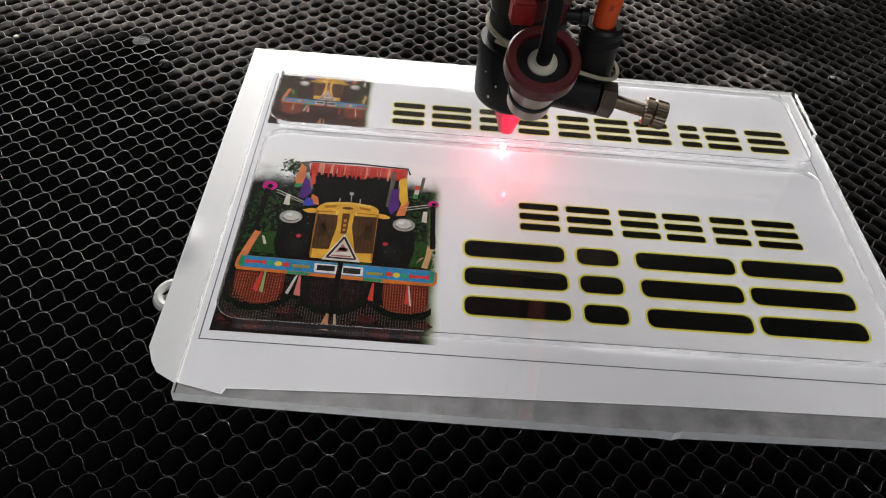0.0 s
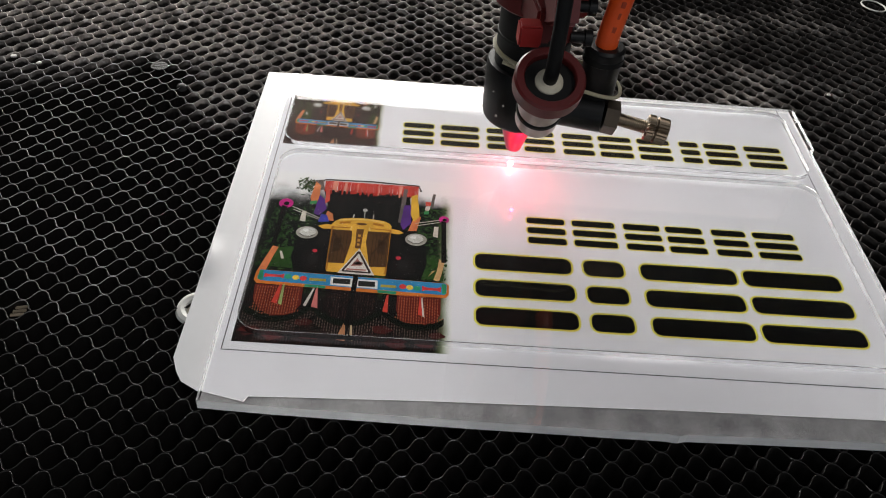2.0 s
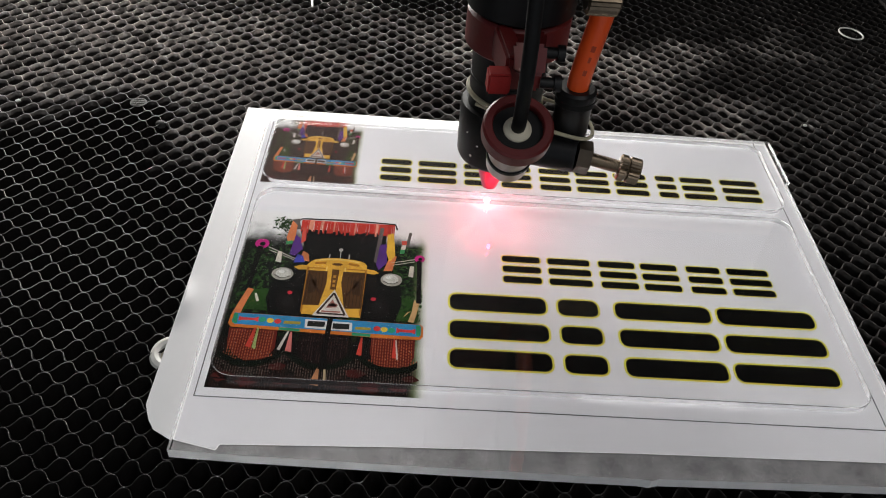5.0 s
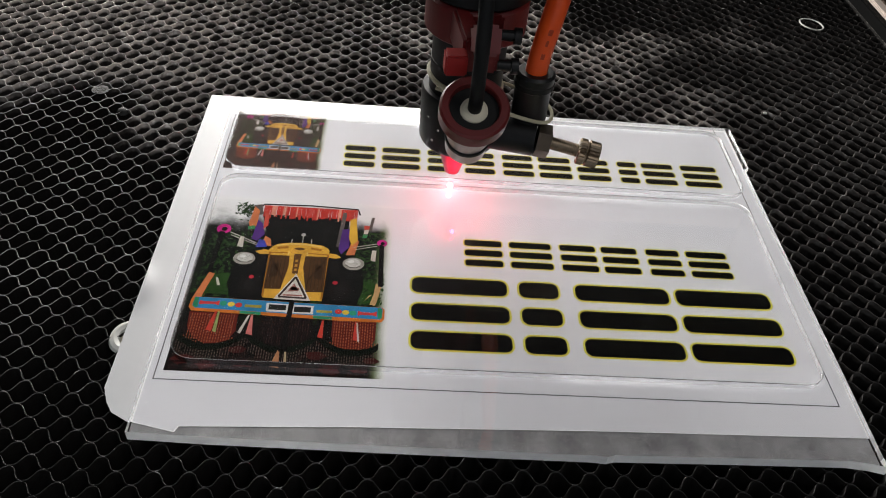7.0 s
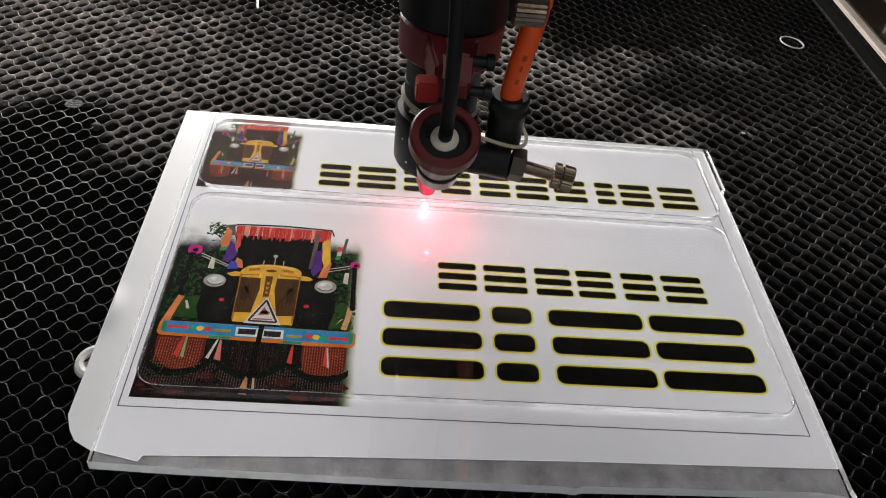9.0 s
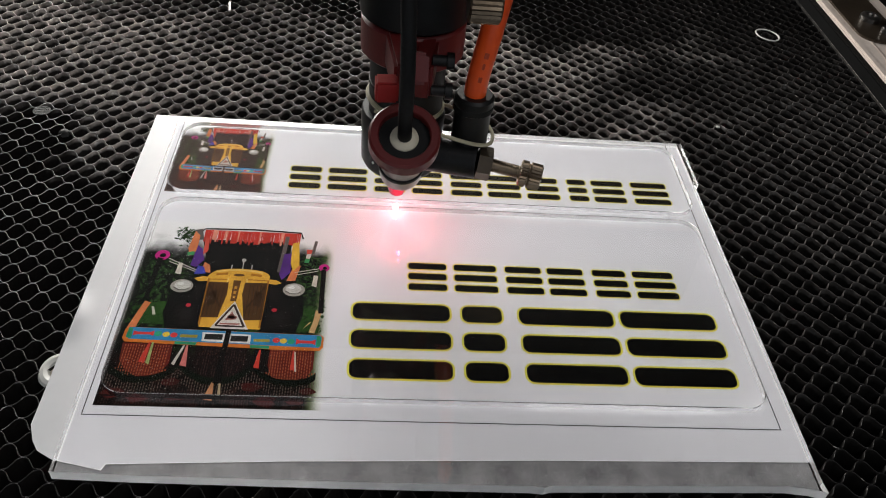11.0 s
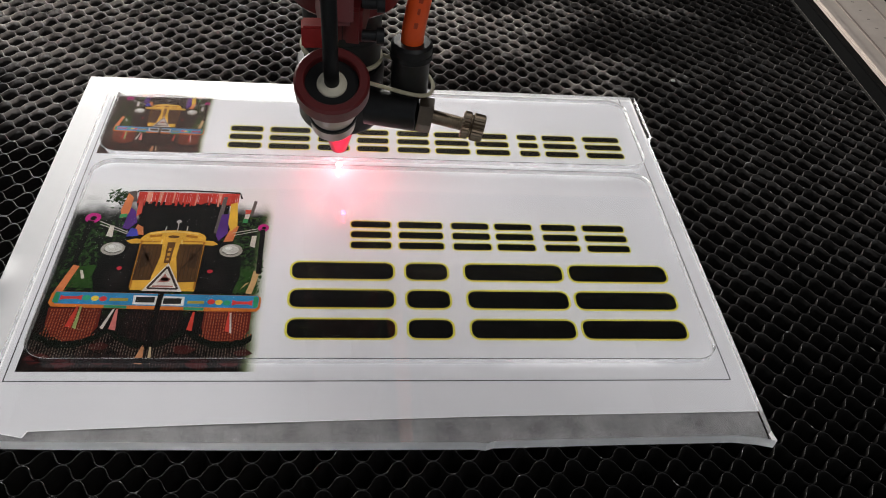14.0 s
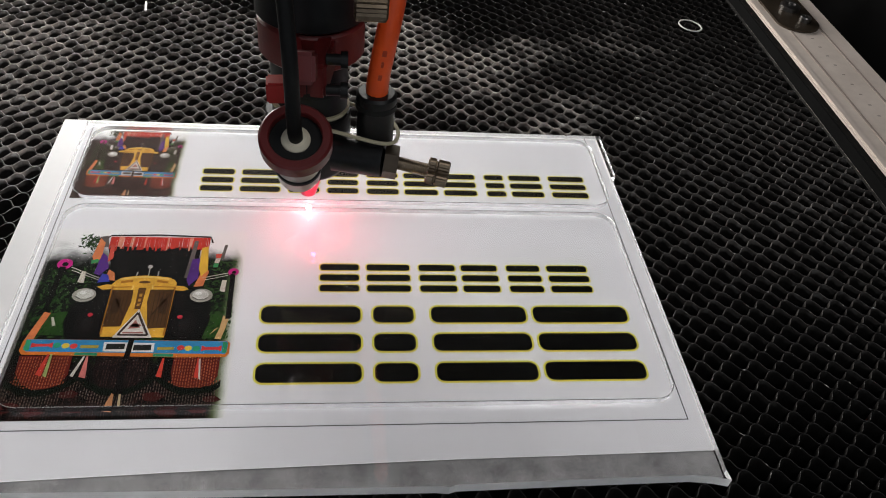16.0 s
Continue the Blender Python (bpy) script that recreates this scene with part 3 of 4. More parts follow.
    add("bumper", [[(-74.8, 18.9), (-10.2, 17.8), (-9.6, 17), (-9.7, 13), (-10.4, 12.2), (-74, 13.7), (-75.2, 15)]], 4.0, (0.035, 0.26, 0.52), "bumper_blue")
    add("bumper_cap", [[(-75.0, 18.6), (-73.6, 18.6), (-73.2, 14), (-75, 14.2)], [(-11.4, 17.6), (-9.8, 17.2), (-9.8, 12.8), (-11.2, 12.5)],
                       [(-58.6, 13.2), (-51.4, 13), (-51.4, 11.8), (-58.6, 12)], [(-33.6, 12.6), (-27, 12.4), (-27, 11.1), (-33.4, 11.3)]], 4.4, (0.03, 0.30, 0.14), "bumper_green")
    add("bumper_arrow", [[(-73, 17.3), (-71.4, 16.9), (-67.5, 16.9), (-66.2, 17.6), (-66.2, 15.2), (-67.5, 15.8), (-71.4, 15.7), (-73, 15.3)],
                         [(-18.2, 16), (-17, 15.3), (-13, 15.2), (-11.6, 15.9), (-11.6, 13.4), (-13, 14), (-17, 14), (-18.2, 13.4)]], 4.7, (0.68, 0.05, 0.05), "arrow_red")
    add("bumper_dot", [ellipse(-64.8, 16.3, 1.25, 1.15, 14), ellipse(-19.9, 14.6, 1.25, 1.15, 14)], 4.7, (0.03, 0.36, 0.20), "dot_green")
    add("bumper_dot", [ellipse(-62.1, 16.1, 1.25, 1.15, 14), ellipse(-22.5, 14.8, 1.25, 1.15, 14)], 4.7, (0.80, 0.58, 0.06), "dot_yellow")
    add("bumper_dot", [ellipse(-59.5, 15.9, 1.25, 1.15, 14), ellipse(-25.0, 15.0, 1.25, 1.15, 14)], 4.7, (0.68, 0.05, 0.05), "arrow_red")
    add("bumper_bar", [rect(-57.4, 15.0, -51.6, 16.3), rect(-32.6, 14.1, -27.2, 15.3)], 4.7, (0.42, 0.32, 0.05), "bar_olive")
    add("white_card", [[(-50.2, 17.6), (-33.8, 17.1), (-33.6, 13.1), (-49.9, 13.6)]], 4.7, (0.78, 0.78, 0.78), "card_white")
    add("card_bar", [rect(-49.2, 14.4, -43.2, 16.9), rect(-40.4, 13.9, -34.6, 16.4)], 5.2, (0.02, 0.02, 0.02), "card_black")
    add("cloth", [[(-75.4, 12), (-59, 12), (-58.6, 4), (-60.5, 0), (-66, -2.6), (-72, 0.5), (-74.8, 5)], [(-26.6, 11), (-11.6, 11), (-11.6, 3), (-14, -1.5), (-19.5, -3.8), (-25, -0.5), (-26.6, 4)]], 1.4, (0.13, 0.014, 0.009), "cloth_red")
    add("cloth", [[(-51.2, 11.8), (-34.2, 11.4), (-34, 3), (-38, -1.5), (-43, -2.6), (-48.5, -0.5), (-51.2, 4)]], 1.4, (0.008, 0.003, 0.003), "cloth_dark")
    strings, beads, faint = [], [], []
    for n in range(76):
        x = -77.0 + n * 0.88
        top = 11.5 if any(a < x < c for a, c in ((-75, -59.4), (-50.5, -34.5), (-26, -12))) else 1.5
        y = top - rnd.uniform(0, 0.4)
        while y > -12.6:
            l = rnd.uniform(0.7, 1.0)
            hung = y > scallop(x) + 1.5 and not -51 < x < -34
            near = y < scallop(x) + 1.5 and y > scallop(x) - 5.5
            if hung or rnd.random() < (0.9 if near else 0.55):
                (strings if hung else beads if near else faint).append(rect(x, y - l, x + (0.34 if hung else 0.26), y))
            y -= l + rnd.uniform(0.4, 0.55)
    add("bead_strings", strings, 2.0, (0.36, 0.10, 0.045), "bead_red")
    add("bead_strings", beads, 2.0, (0.15, 0.105, 0.09), "bead_pale")
    add("bead_strings", faint, 2.0, (0.07, 0.034, 0.03), "bead_faint")
    red_mat = []
    for x, y, r in ((-73.5, -8.8, 3.4), (-66, -10.6, 3.0), (-57, -4.0, 3.2), (-54.5, -9.4, 3.6), (-31, -5.0, 3.4), (-26, -10.4, 3.6), (-16, -10.2, 3.2), (-12.6, -6.4, 2.4)):
        red_mat.append([(x + r * (1 + 0.35 * rnd.uniform(-1, 1)) * math.cos(k * 0.63), y + 0.55 * r * (1 + 0.35 * rnd.uniform(-1, 1)) * math.sin(k * 0.63)) for k in range(10)])
    add("red_mat", red_mat, 0.9, (0.055, 0.008, 0.007), "mat_red")
    xs = [-77 + i * 0.9 for i in range(75)]
    drape = [(x, scallop(x) + rnd.uniform(-0.25, 0.25)) for x in xs]
    add("garland", [[(xa, ya + 1.4), (xb, yb + 1.4), (xb, yb - 1.4), (xa, ya - 1.4)] for (xa, ya), (xb, yb) in zip(drape, drape[1:])], 2.4, (0.002, 0.005, 0.002), "garland_green")
    add("lower_trim", strip([(-77, -9.6), (-43, -10.2), (-11, -9.8)], 0.5), 2.4, (0.006, 0.006, 0.006), "shadow")
    add("pole", [[(-42.4, 19.4), (-40.6, 19.4), (-41.0, 6), (-40.4, -4), (-43.4, -4), (-42.8, 8)], [(-73.0, 53.5), (-70.8, 53), (-71.8, 32), (-73.4, 32)], [(-12.2, 50.5), (-10.4, 50), (-10, 28), (-11.8, 28)]], 5.5, (0.003, 0.002, 0.002), "pole_black")

    def tassel(x, y, h, name, color, lean=0.0, w=2.0):
        add("tassel", [[(x - 0.3, y), (x + 0.3, y), (x + lean + w / 2, y - h), (x + lean - w / 2, y - h * 0.94)]], 5.0, color, name)

    tassel(-66.6, 12.5, 9, "tassel_red", (0.62, 0.06, 0.04), -1.0)
    tassel(-65.6, 12.5, 9.5, "tassel_green", (0.35, 0.45, 0.16), 0.0, 1.2)
    tassel(-54.2, 11.5, 9, "tassel_pink", (0.70, 0.20, 0.18), 0.2, 2.2)
    tassel(-55.2, 11.5, 8.5, "tassel_white", (0.66, 0.60, 0.55), -2.2, 1.0)
    tassel(-29.9, 10.5, 8.0, "tassel_red", (0.62, 0.06, 0.04), -0.4, 1.8)
    tassel(-18.6, 10.5, 8.5, "tassel_red", (0.62, 0.06, 0.04), 0.2, 1.6)
    tassel(-18.2, 10.2, 8.8, "tassel_white", (0.66, 0.60, 0.55), 0.9, 0.7)
    tassel(-43.2, -3.4, 7.4, "tassel_peach", (0.55, 0.25, 0.12), -0.7, 3.0)
    tassel(-41.0, -3.4, 7.2, "tassel_pale", (0.50, 0.38, 0.24), 0.6, 1.1)
    add("streamer", [[(-62, 69), (-59.8, 66.5), (-59.6, 58), (-61.6, 55), (-63, 59)], [(-55.6, 52), (-53.4, 50.5), (-52.6, 46.4), (-56.4, 47)], [(-22.6, 52), (-20.0, 52), (-21.4, 44), (-24.6, 43.6)],
                     [(-72.6, 31.2), (-70.4, 30.6), (-71.8, 25), (-73.2, 17.6), (-75.8, 18.6), (-74.2, 25)]], 3.8, (0.72, 0.22, 0.08), "streamer_orange")
    add("streamer", [[(-59.6, 61), (-57.6, 59), (-56.0, 53), (-58.4, 49), (-60.6, 50)], [(-26.8, 58), (-24, 58.5), (-23.6, 48), (-26.4, 44), (-27.6, 47)]], 4.0, (0.10, 0.03, 0.24), "streamer_purple")
    add("streamer", [[(-57.6, 50), (-55.4, 49.4), (-54.2, 46), (-58.4, 45.4)]], 4.3, (0.06, 0.07, 0.50), "streamer_blue")
    add("streamer", [[(-24.2, 64), (-21.8, 65), (-20.6, 52), (-22.6, 49), (-24, 53)]], 4.2, (0.80, 0.50, 0.05), "streamer_yellow")
    add("streamer", [[(-57.6, 66), (-56, 65), (-55.4, 58), (-57, 56)], [(-18.6, 61), (-16.4, 61), (-16.6, 58.8), (-18.4, 58.6)]], 4.2, (0.68, 0.09, 0.06), "streamer_red")
    add("streamer", [[(-64.8, 51), (-63.4, 51), (-63.0, 45), (-65.2, 45.6)], [(-69.8, 28.8), (-68.9, 28.6), (-67.6, 25.0), (-68.6, 24.8)], [(-18.4, 58.4), (-16.6, 58.6), (-17, 56), (-18.6, 56)], [(-14.8, 47), (-13.2, 47), (-13.4, 41), (-15.2, 41.6)]], 4.2, (0.70, 0.64, 0.56), "streamer_white")
    add("streamer", [[(-18.8, 55.8), (-17, 55.8), (-17.2, 53.8), (-19, 53.6)], [(-62.8, 57), (-60.4, 57.6), (-60.2, 55.8), (-62.6, 55)]], 4.2, (0.05, 0.30, 0.10), "streamer_green")
    add("streamer", [[(-12.6, 29.6), (-10.6, 28.4), (-11.4, 23), (-12.4, 18.6), (-14.4, 19), (-13.2, 24)], [(-14.8, 23.4), (-13.6, 24), (-16.4, 20.6)]], 4.4, (0.66, 0.40, 0.18), "streamer_peach")
    add("post", strip([(-61, 70), (-59.5, 64)], 3.0) + strip([(-26.5, 68), (-27.8, 48)], 1.6) + strip([(-15.2, 66), (-16.2, 58)], 1.2), 3.5, (0.14, 0.12, 0.11), "post_grey")
    add("stay_wire", strip([(-69, 53.2), (-58, 47.6)], 0.35) + strip([(-68.5, 51.6), (-57.4, 46.4)], 0.3) + strip([(-13, 50.8), (-22, 48.2)], 0.35) + strip([(-13, 49.6), (-21.4, 47)], 0.3), 3.8, (0.62, 0.58, 0.52), "wire_white")
    for cx, cy, r in ((-71.6, 54.8, 2.7), (-11.2, 51.3, 2.0)):
        add("hub", [ellipse(cx, cy, r, r)], 3.8, (0.62, 0.02, 0.26), "hub_magenta")
        add("hub_bore", [ellipse(cx + 0.2, cy - 0.2, r * 0.42, r * 0.42, 12)], 5.9, (0.03, 0.01, 0.02), "pole_black")


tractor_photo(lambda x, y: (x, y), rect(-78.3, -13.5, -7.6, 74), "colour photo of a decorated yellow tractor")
tractor_photo(lambda x, y: (-75.5 + (x + 74.6) * 0.536, 109.6 + (y - 17) * 0.55), rect(-79.2, 92.4, -38.8, 141.2), "small colour photo of a decorated tractor, reflected haze in its ink", 0.09)

# the sheet's edge curls up a little
bm = bmesh.new()
rows = []
for i in range(13):
    u = i / 12
    row = []
    for k in range(7):
        v = k / 6
        lift = 1.5 * math.sin(math.pi * u) ** 2.0 * v ** 1.6
        row.append(bm.verts.new(((-85.5 - 9.4 * v + 0.9 * lift * v) * MM, (10 + 28 * u) * MM, (0.405 + 1.1 * lift) * MM)))
    rows.append(row)
for r0, r1 in zip(rows, rows[1:]):
    for k in range(6):
        bm.faces.new((r0[k], r0[k + 1], r1[k + 1], r1[k]))
part("curled_edge", bm, PAPER, sheet, "slightly curled sheet edge", True)

# ---------- acrylic ----------
PLATE_LOW = (-78, -10.5, 143, 86.8)
PLATE_TOP = (-79, 91.5, 145, 140)
K = 0.35
outer = [(-83, -38.6), (-60, -39.4), (0, -40.4), (57, -40.9), (61, -41.3), (63.5, -40.6), (100, -40), (138, -39.6), (145, -40.4), (150.2, -41.6), (149.6, -38), (149.5, 111.5), (151.5, 112), (151.5, 143.6), (-83, 143.2)]
offcut = part("acrylic_offcut", slab(outer, 0.74, 4.7, [round_rect(*PLATE_LOW, 8), round_rect(*PLATE_TOP, 8)]), ACRYLIC)
tagged(offcut, "clear acrylic sheet with two cut-out windows on the print", "acrylic sheet")
for q in (PLATE_LOW, PLATE_TOP):
    pl = part("acrylic_plate", slab(round_rect(q[0] + K, q[1] + K, q[2] - K, q[3] - K, 8 - K), 0.74, 4.7), ACRYLIC)
    tagged(pl, "clear acrylic plate with rounded corners, freshly cut", "acrylic plate", "cut plates")
    pl.data.materials.append(GLAZED)
    for poly in pl.data.polygons:
        poly.material_index = int(abs(poly.normal.z) < 0.5)
    pl.visible_shadow = False
offcut.visible_shadow = False
# the sawn outer edges are frosted strips of their own
bm = bmesh.new()
bm.from_mesh(offcut.data)
sides = {"front": [], "rear": [], "west": [], "east": []}
for f in bm.faces:
    c = f.calc_center_median()
    if abs(f.normal.z) < 0.5:
        if c.y < -0.038:
            sides["front"].append(f)
        elif c.y > 0.1425:
            sides["rear"].append(f)
        elif c.x < -0.0825:
            sides["west"].append(f)
        elif c.x > 0.149:
            sides["east"].append(f)
for side, faces in sides.items():
    strip_bm = bmesh.new()
    for f in faces:
        strip_bm.faces.new([strip_bm.verts.new(v.co) for v in f.verts])
    bmesh.ops.remove_doubles(strip_bm, verts=strip_bm.verts[:], dist=1e-6)
    part("sawn_edge", strip_bm, FROSTED if side == "front" else GLAZED, offcut, "frosted sawn edge").visible_shadow = False
bmesh.ops.delete(bm, geom=[f for faces in sides.values() for f in faces], context="FACES_ONLY")
bm.to_mesh(offcut.data)
bm.free()
film = part("protective_film", slab([(-82.8, -27), (149.3, -25), (149.3, -39.2), (138, -38.9), (100, -39.3), (62, -39.9), (0, -39.7), (-60, -38.8), (-82.8, -38.0)], 0.06, 0.24), FILM)
tagged(film, "hazy grey protective film strip under the acrylic edge", "film")

# ---------- laser head ----------
head = thing("laser_head", "black laser cutting head with red clamp, pointer and air fitting", "laser head")


def at(x, y, z):
    return (SPOT[0] + x, SPOT[1] + y, 4.5 + z)


for dx, dz, r in ((-10.6, 31, 0.55), (-8.6, 36.5, 0.4), (-12.5, 40, 0.3)):
    a = math.atan2(-math.sqrt(max(0.0, 15.4 ** 2 - dx * dx)), dx)
    part("paint_chip", turned([(-0.1, r), (0.12, r * 0.8)], at(0.6 + 15.35 * math.cos(a), 15.35 * math.sin(a), dz), at(0.6 + 17 * math.cos(a), 17 * math.sin(a), dz), 10), WHITE, head, "white paint chip")
part("tube_groove", turned([(0, 13.3), (0.3, 13.75), (1.2, 13.75), (1.5, 13.3)], at(1.2, 0, 60), at(1.2, 0, 64)), RUBBER, head, "", True)
part("nozzle", turned([(0, 2.2), (0.6, 3.0), (17, 7.8), (18, 7.8)], at(0, 0, 8.5), at(0, 0, 32)), NOZZLE_LIT, head, "metal cone nozzle, red beam light in its colour", True)
part("lens_cap", turned([(0, 11.0), (2.5, 14.6), (4.0, 15.2), (24.5, 15.5), (25.5, 15.0)], at(0.6, 0, 23.5), at(0.6, 0, 60)), BLACK, head, "", True)
part("lens_tube", turned([(0, 13.5), (60, 13.5)], at(1.2, 0, 48), at(1.2, 0, 108)), BLACK, head, "", True)
part("upper_body", turned([(0, 17), (1, 18.6), (130, 18.6)], at(2.2, 0, 87), at(2.2, 0, 220)), BLACK, head, "", True)
part("clamp_ring", turned([(0, 17), (1, 18), (12.5, 18), (13.5, 17)], at(2.2, 0, 73), at(2.2, 0, 88)), RED, head, "dark red plastic clamp ring", True)
P0, P1 = at(-0.7, -57, 75), at(-0.7, -41, 45.5)
axis = (Vector(P1) - Vector(P0)).normalized()


def along(d):
    return tuple(Vector(P0) + axis * d)


part("pointer_ring", turned([(1, 7.7), (-2.0, 7.7), (-2.4, 8.0), (-2.4, 10.0), (-1.6, 10.7), (3.4, 10.7), (4.2, 9.8)], along(0), along(12), 40), RED, head, "dark red plastic pointer holder", True)
part("pointer_body", turned([(0.4, 3.0), (0.4, 7.9), (5.5, 7.9), (6.2, 6.6), (10, 6.4)], along(0), along(20)), BLACK, head, "", True)
barrel = part("pointer_barrel", turned([(0, 6.0), (0, 7.4), (7.5, 7.4), (8, 7.0), (17.5, 6.8), (18, 6.0), (18, 4.8)], along(6.5), along(30)), BARREL, head, "worn steel pointer barrel", True)
part("barrel_seal", turned([(0, 7.0), (0.4, 7.4), (1.8, 7.4), (2.2, 7.0)], along(16), along(28)), RUBBER, barrel, "black sealing ring", True)
part("plug", turned([(-1.6, 3.0), (-0.6, 4.2), (1.4, 4.6)], along(0.5), along(20)), CREAM, head, "cream glue plug", True)
part("cable", tube([along(-1), at(-0.9, -60.5, 84), at(-1.6, -62, 110), at(-4, -60, 150), at(-8, -50, 220)], 2.15), RUBBER, head, "black pointer cable", True)
part("arm", block(at(1.5, -40, 89), (7, 30, 9), (-28, 0, 0), 1.0), RED, head, "dark red plastic arm")
part("clamp_jaw", block(at(-2.8, -25, 81), (6, 22, 12), (0, 0, 8), 1.0), RED, head, "dark red plastic clamp jaw")
part("clamp_jaw", block(at(6, -24, 80), (6, 20, 12), (0, 0, -8), 1.0), RED, head, "dark red plastic clamp jaw")
part("lever", block(at(-6.5, -40, 81), (7, 6, 7), (0, 0, 4), 0.6), RED_BRIGHT, head, "bright red plastic lever")
for y, z in ((-33, 77.0), (-30, 86.0)):
    part("clamp_bolt", turned([(0, 1.8), (4.5, 1.8), (4.5, 2.7), (6.8, 2.7)], at(7.5, y, z), at(19, y, z), 12), BLACK, head, "dark steel clamp bolt", True)
part("fitting_elbow", turned([(0, 6.5), (18, 6.5)], at(10, -14, 39), at(30, -18, 39)), BLACK, head, "", True)
part("fitting_collar", turned([(0, 5.8), (1, 6.6), (15, 6.6), (16, 7.1), (19, 7.1), (20, 6.2)], at(24.6, -12, 44), at(24.6, -12, 64)), BLACK, head, "", True)
part("hex_nut", turned([(0, 6.2), (5, 6.2)], at(28, -18, 39), at(33, -18.6, 38.5), 6), BRONZE, head, "brass hex nut")
part("screw", turned([(0, 2.4), (14, 2.4)], at(33, -18.6, 38.5), at(47, -21.5, 36.8)), BRASS, head, "brass threaded screw", True)
part("knob", turned([(0, 4.0), (0.4, 4.9), (2.6, 4.9), (3, 4.0), (3.4, 4.0), (3.8, 4.9), (7.6, 4.9), (8, 4.2)], at(43.5, -20.8, 37.3), at(51.5, -22.4, 36.3), bumps=24, bump=0.45, span=(0, 7)), BRASS, head, "knurled brass knob")
screw_ribs = [(0, 2.1)] + [(0.35 * k, 2.5 if k % 2 else 2.1) for k in range(1, 30)]
part("thread", turned(screw_ribs, at(33.2, -18.6, 38.5), at(44, -21, 37.2), 16), BRASS, head, "brass screw thread", True)
part("collar_ring", turned([(0, 6.9), (0.3, 7.3), (2.2, 7.3), (2.5, 6.9)], at(24.6, -12, 58), at(24.6, -12, 61)), RUBBER, head, "", True)
part("air_hose", tube([at(24.6, -12, 58), at(25, -12, 70), at(28.5, -11, 95), at(33, -8, 130), at(39, 0, 200)], 3.9), ORANGE, head, "orange air hose", True)
for k, (dz, w) in enumerate(((0.5, 1.3), (5.5, 0.9), (9.6, 1.5))):
    part("hose_print", block(at(25.1 + 0.13 * dz, -15.75, 71 + dz), (w, 0.4, 2.2), (0, 8, 0), 0.15), HOSE_PRINT, head, "dark print on the hose")
part("thumb_screw", turned([(0, 6), (0.6, 7), (9, 7), (9.6, 6)], at(15.5, -38, 111), at(26, -38, 111), bumps=28, bump=0.5, span=(0, 3)), BRASS, head, "knurled brass thumb screw")
part("rubber_band", tube([at(-10, -9, 52.5), at(2, -14.4, 51), at(14, -17.5, 49.5), at(26, -20, 48), at(31.6, -18, 47.5), at(32.6, -11, 48), at(28, -4.4, 49), at(14, 1, 51)], 0.7, 8), BAND, head, "yellowish rubber band", True)
part("rubber_band", turned([(0, 14.4), (0.8, 14.8), (1.6, 14.4)], at(0.9, 0, 52), at(1.2, 0, 54)), BAND, head, "yellowish rubber band", True)
spark = part("beam_point", turned([(0, 0.4), (0.5, 1.0), (1.3, 1.0), (1.8, 0.4)], at(0, 0, 0.1), at(0, 0, 2.3), 12), BEAM, head, "glowing beam point", True)

# ---------- small things on the bed ----------


def ring_loop(cx, cy, rx, ry, z, r, turn=0.0, n=28):
    bm = bmesh.new()
    rings = []
    for i in range(n):
        a = 2 * math.pi * i / n
        c, q = math.cos(a), math.sin(a)
        row = []
        for k in range(8):
            b = 2 * math.pi * k / 8
            x, y = (rx + r * math.cos(b)) * c, (ry + r * math.cos(b)) * q
            row.append(bm.verts.new(((cx + x * math.cos(turn) - y * math.sin(turn)) * MM, (cy + x * math.sin(turn) + y * math.cos(turn)) * MM, (z + r * 0.8 * math.sin(b)) * MM)))
        rings.append(row)
    for i in range(n):
        r0, r1 = rings[i], rings[(i + 1) % n]
        for k in range(8):
            bm.faces.new((r0[k], r0[(k + 1) % 8], r1[(k + 1) % 8], r1[k]))
    return bm


TAN = mat("tan_scrap", (0.42, 0.34, 0.24), 0.6, 0, 0.4, 700, 0.2)
tagged(part("plastic_ring", ring_loop(241, 271.3, 6.4, 7.4, 0.5, 0.55, 0.5), WHITE, smooth=True), "thin white plastic ring lying on the honeycomb bed", "ring")
offcut_disc = thing("round_offcut", "white round acrylic offcut with a cream core half under the sheet", "offcut")
part("rim", ring_loop(-93.6, 2.0, 4.6, 5.4, -1.3, 1.9), WHITE, offcut_disc, "", True)
part("core", slab(ellipse(-93.6, 2.0, 3.6, 4.3), -2.6, -1.2), CREAM, offcut_disc, "cream coloured core")
for x, y, a, b, nm in ((-211.7, 147.6, 2.6, 1.8, 0.4), (-198.6, 143.3, 2.2, 1.5, 1.0), (178.4, 166.9, 2.0, 1.4, 0.2), (-151.6, -24.1, 3.5, 3.0, 0.9)):
    tagged(part("crumb", block((x, y, 0.35), (a, b, 0.9), (4, 6, math.degrees(nm)), 0.25), WHITE), "small white acrylic crumb on the honeycomb bed", "crumb", "crumbs")
tagged(part("sliver", block((-79.4, 261.2, 0.5), (1.1, 9.6, 1.0), (3, 0, 8), 0.2), WHITE), "white acrylic sliver on the honeycomb bed", "sliver")
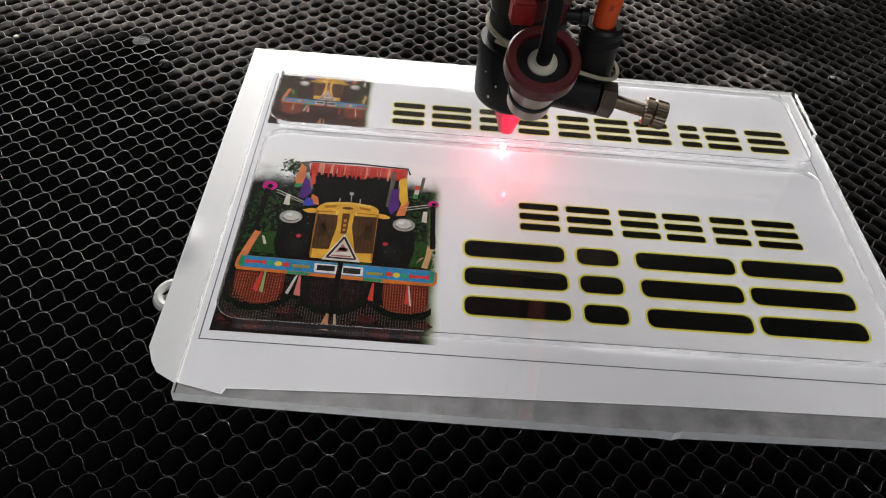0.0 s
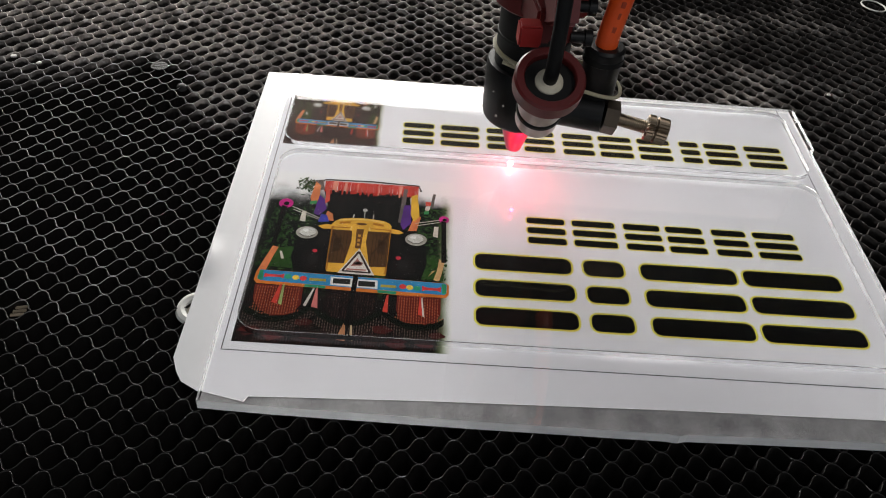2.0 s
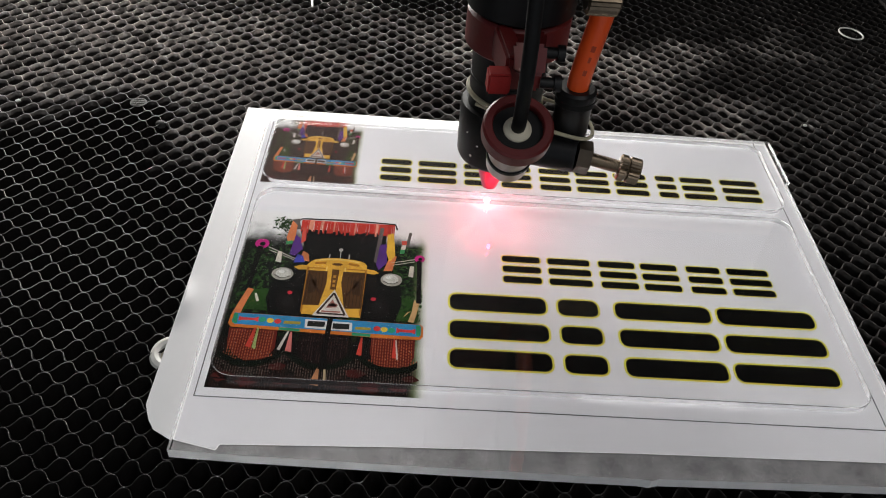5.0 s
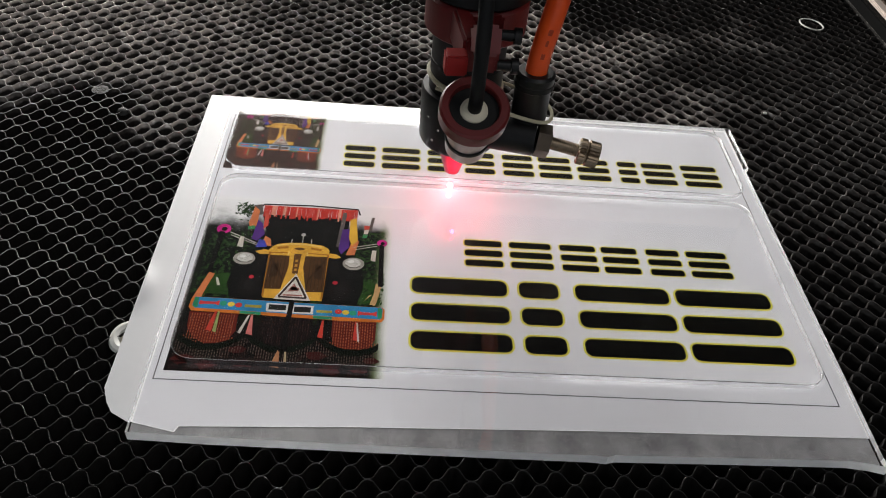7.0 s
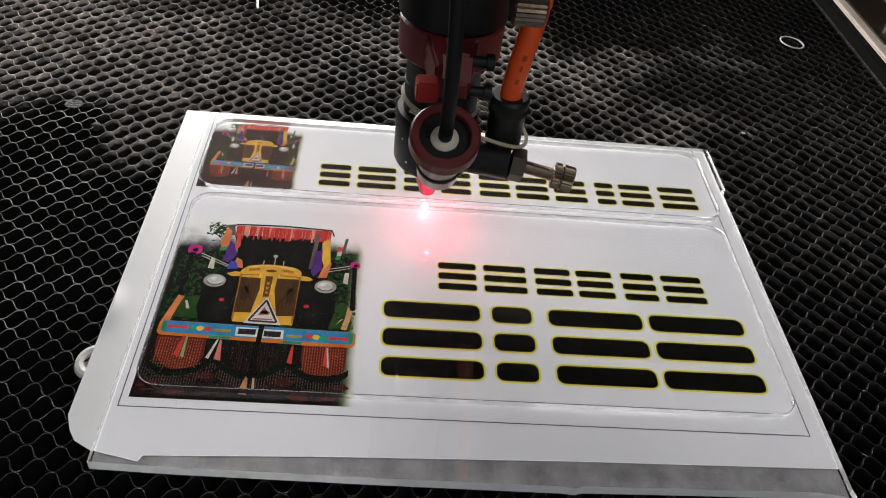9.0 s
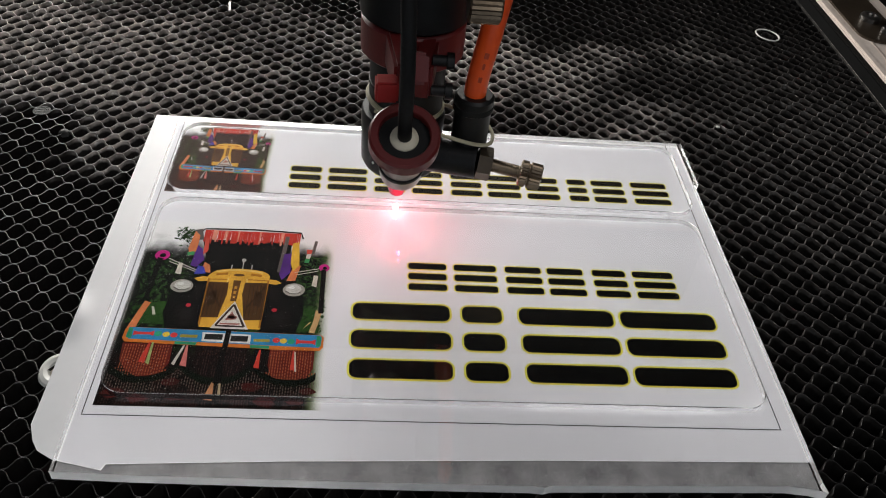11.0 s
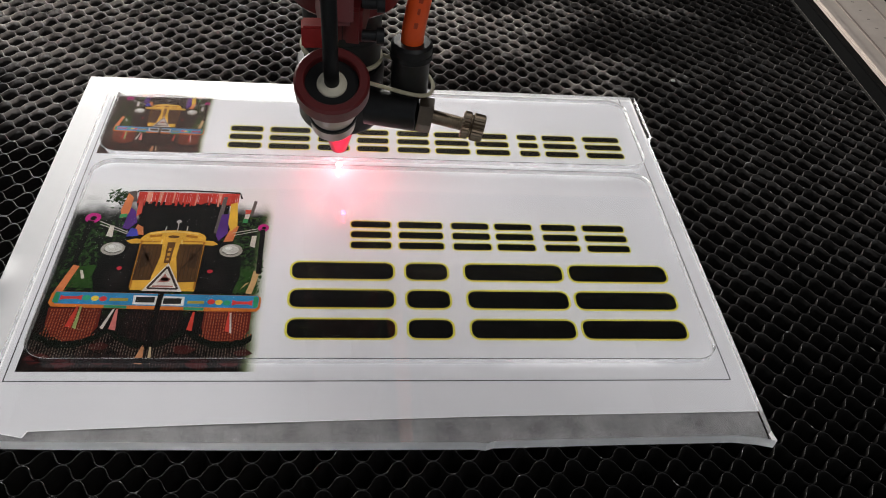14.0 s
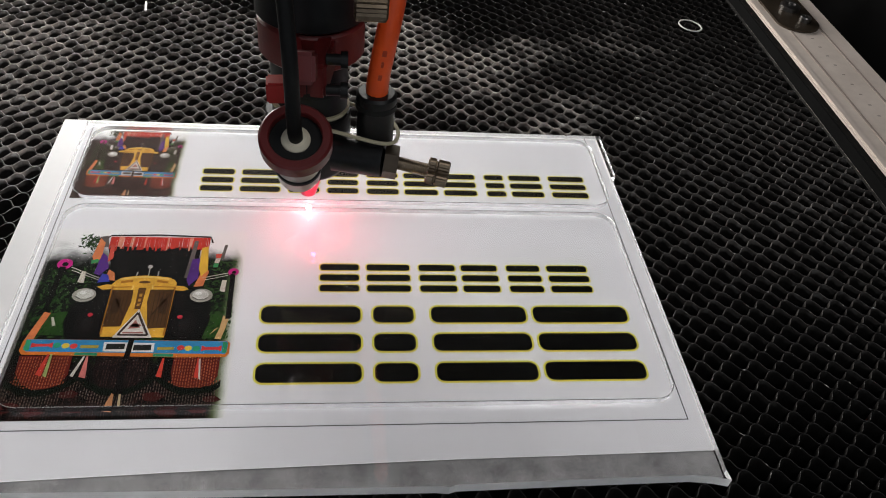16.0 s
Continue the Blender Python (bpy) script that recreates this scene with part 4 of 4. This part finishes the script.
scrap = thing("striped_scrap", "tan striped plastic scrap sunk in a honeycomb cell", "scrap")
for k in range(3):
    part("stripe", block((-150.2 + 0.2 * k, -4.6 + 1.7 * k, -2.2), (4.2, 1.2, 0.5), (0, 0, 12), 0.1), TAN, scrap)
SMOKY = mat("smoky_plastic", (0.03, 0.03, 0.028), 0.5, 0, 0.5, 500, 0.3, color2=(0.012, 0.012, 0.012), spec=0.2)
RIB = mat("grey_rib", (0.11, 0.105, 0.095), 0.5, 0, 0.4, 500, 0.2)
disc = thing("striped_disc", "thin greyish ribbed plastic disc lying on the honeycomb bed", "scrap")
part("disc_base", slab(ellipse(-145.4, 148.3, 3.9, 3.6), 0.05, 0.35), SMOKY, disc)
for k in range(4):
    half = math.sqrt(16 - (2.4 * (k - 1.5)) ** 2 * 0.8)
    part("rib", block((-145.4, 148.3 + 1.7 * (k - 1.5), 0.42), (half * 1.6, 0.4, 0.25), (0, 0, 6), 0.1), RIB, disc)
chip = thing("melted_chip", "small dark grey melted acrylic chip in a honeycomb cell", "scrap")
part("chip_lump", turned([(0, 0.6), (0.4, 2.2), (1.0, 2.5), (1.5, 1.5), (1.7, 0.5)], (-131.5, 133.5, -1.6), (-131.2, 133.0, 0.1), 9), SMOKY, chip, "", True)

# rail details
# darker raised strips; the grooves' soft shadow is put into their colour
for x in (295, 316):
    part("groove_shade_strip", block((x, 150, 10.1), (1.6, 640, 0.5), bevel=0.2), RAIL_DARK, rail)
for k in range(26):
    part("scale_mark", block((305, 60 + 10.2 * k, 10.06), (1.8, 1.1, 0.16), bevel=0), RAIL_DARK, rail)
pad = part("bolt_pad", slab(round_rect(289.5, 250, 316.5, 345, 12.5), 9.9, 11.4), BRONZE, rail, "dark bronze bolt pad")
for x, y, r in ((305, 279, 6.2), (308, 263, 3.4)):
    part("socket_bolt", turned([(0, r), (2.6, r), (3.2, r * 0.86), (3.2, r * 0.5), (1.6, r * 0.45)], (x, y, 11.3), (x, y, 20), 24), STEEL, pad, "steel socket bolt", True)

# ---------- the ribbons of the bed ----------
for j in range(J0, J1):
    ribbon(j)
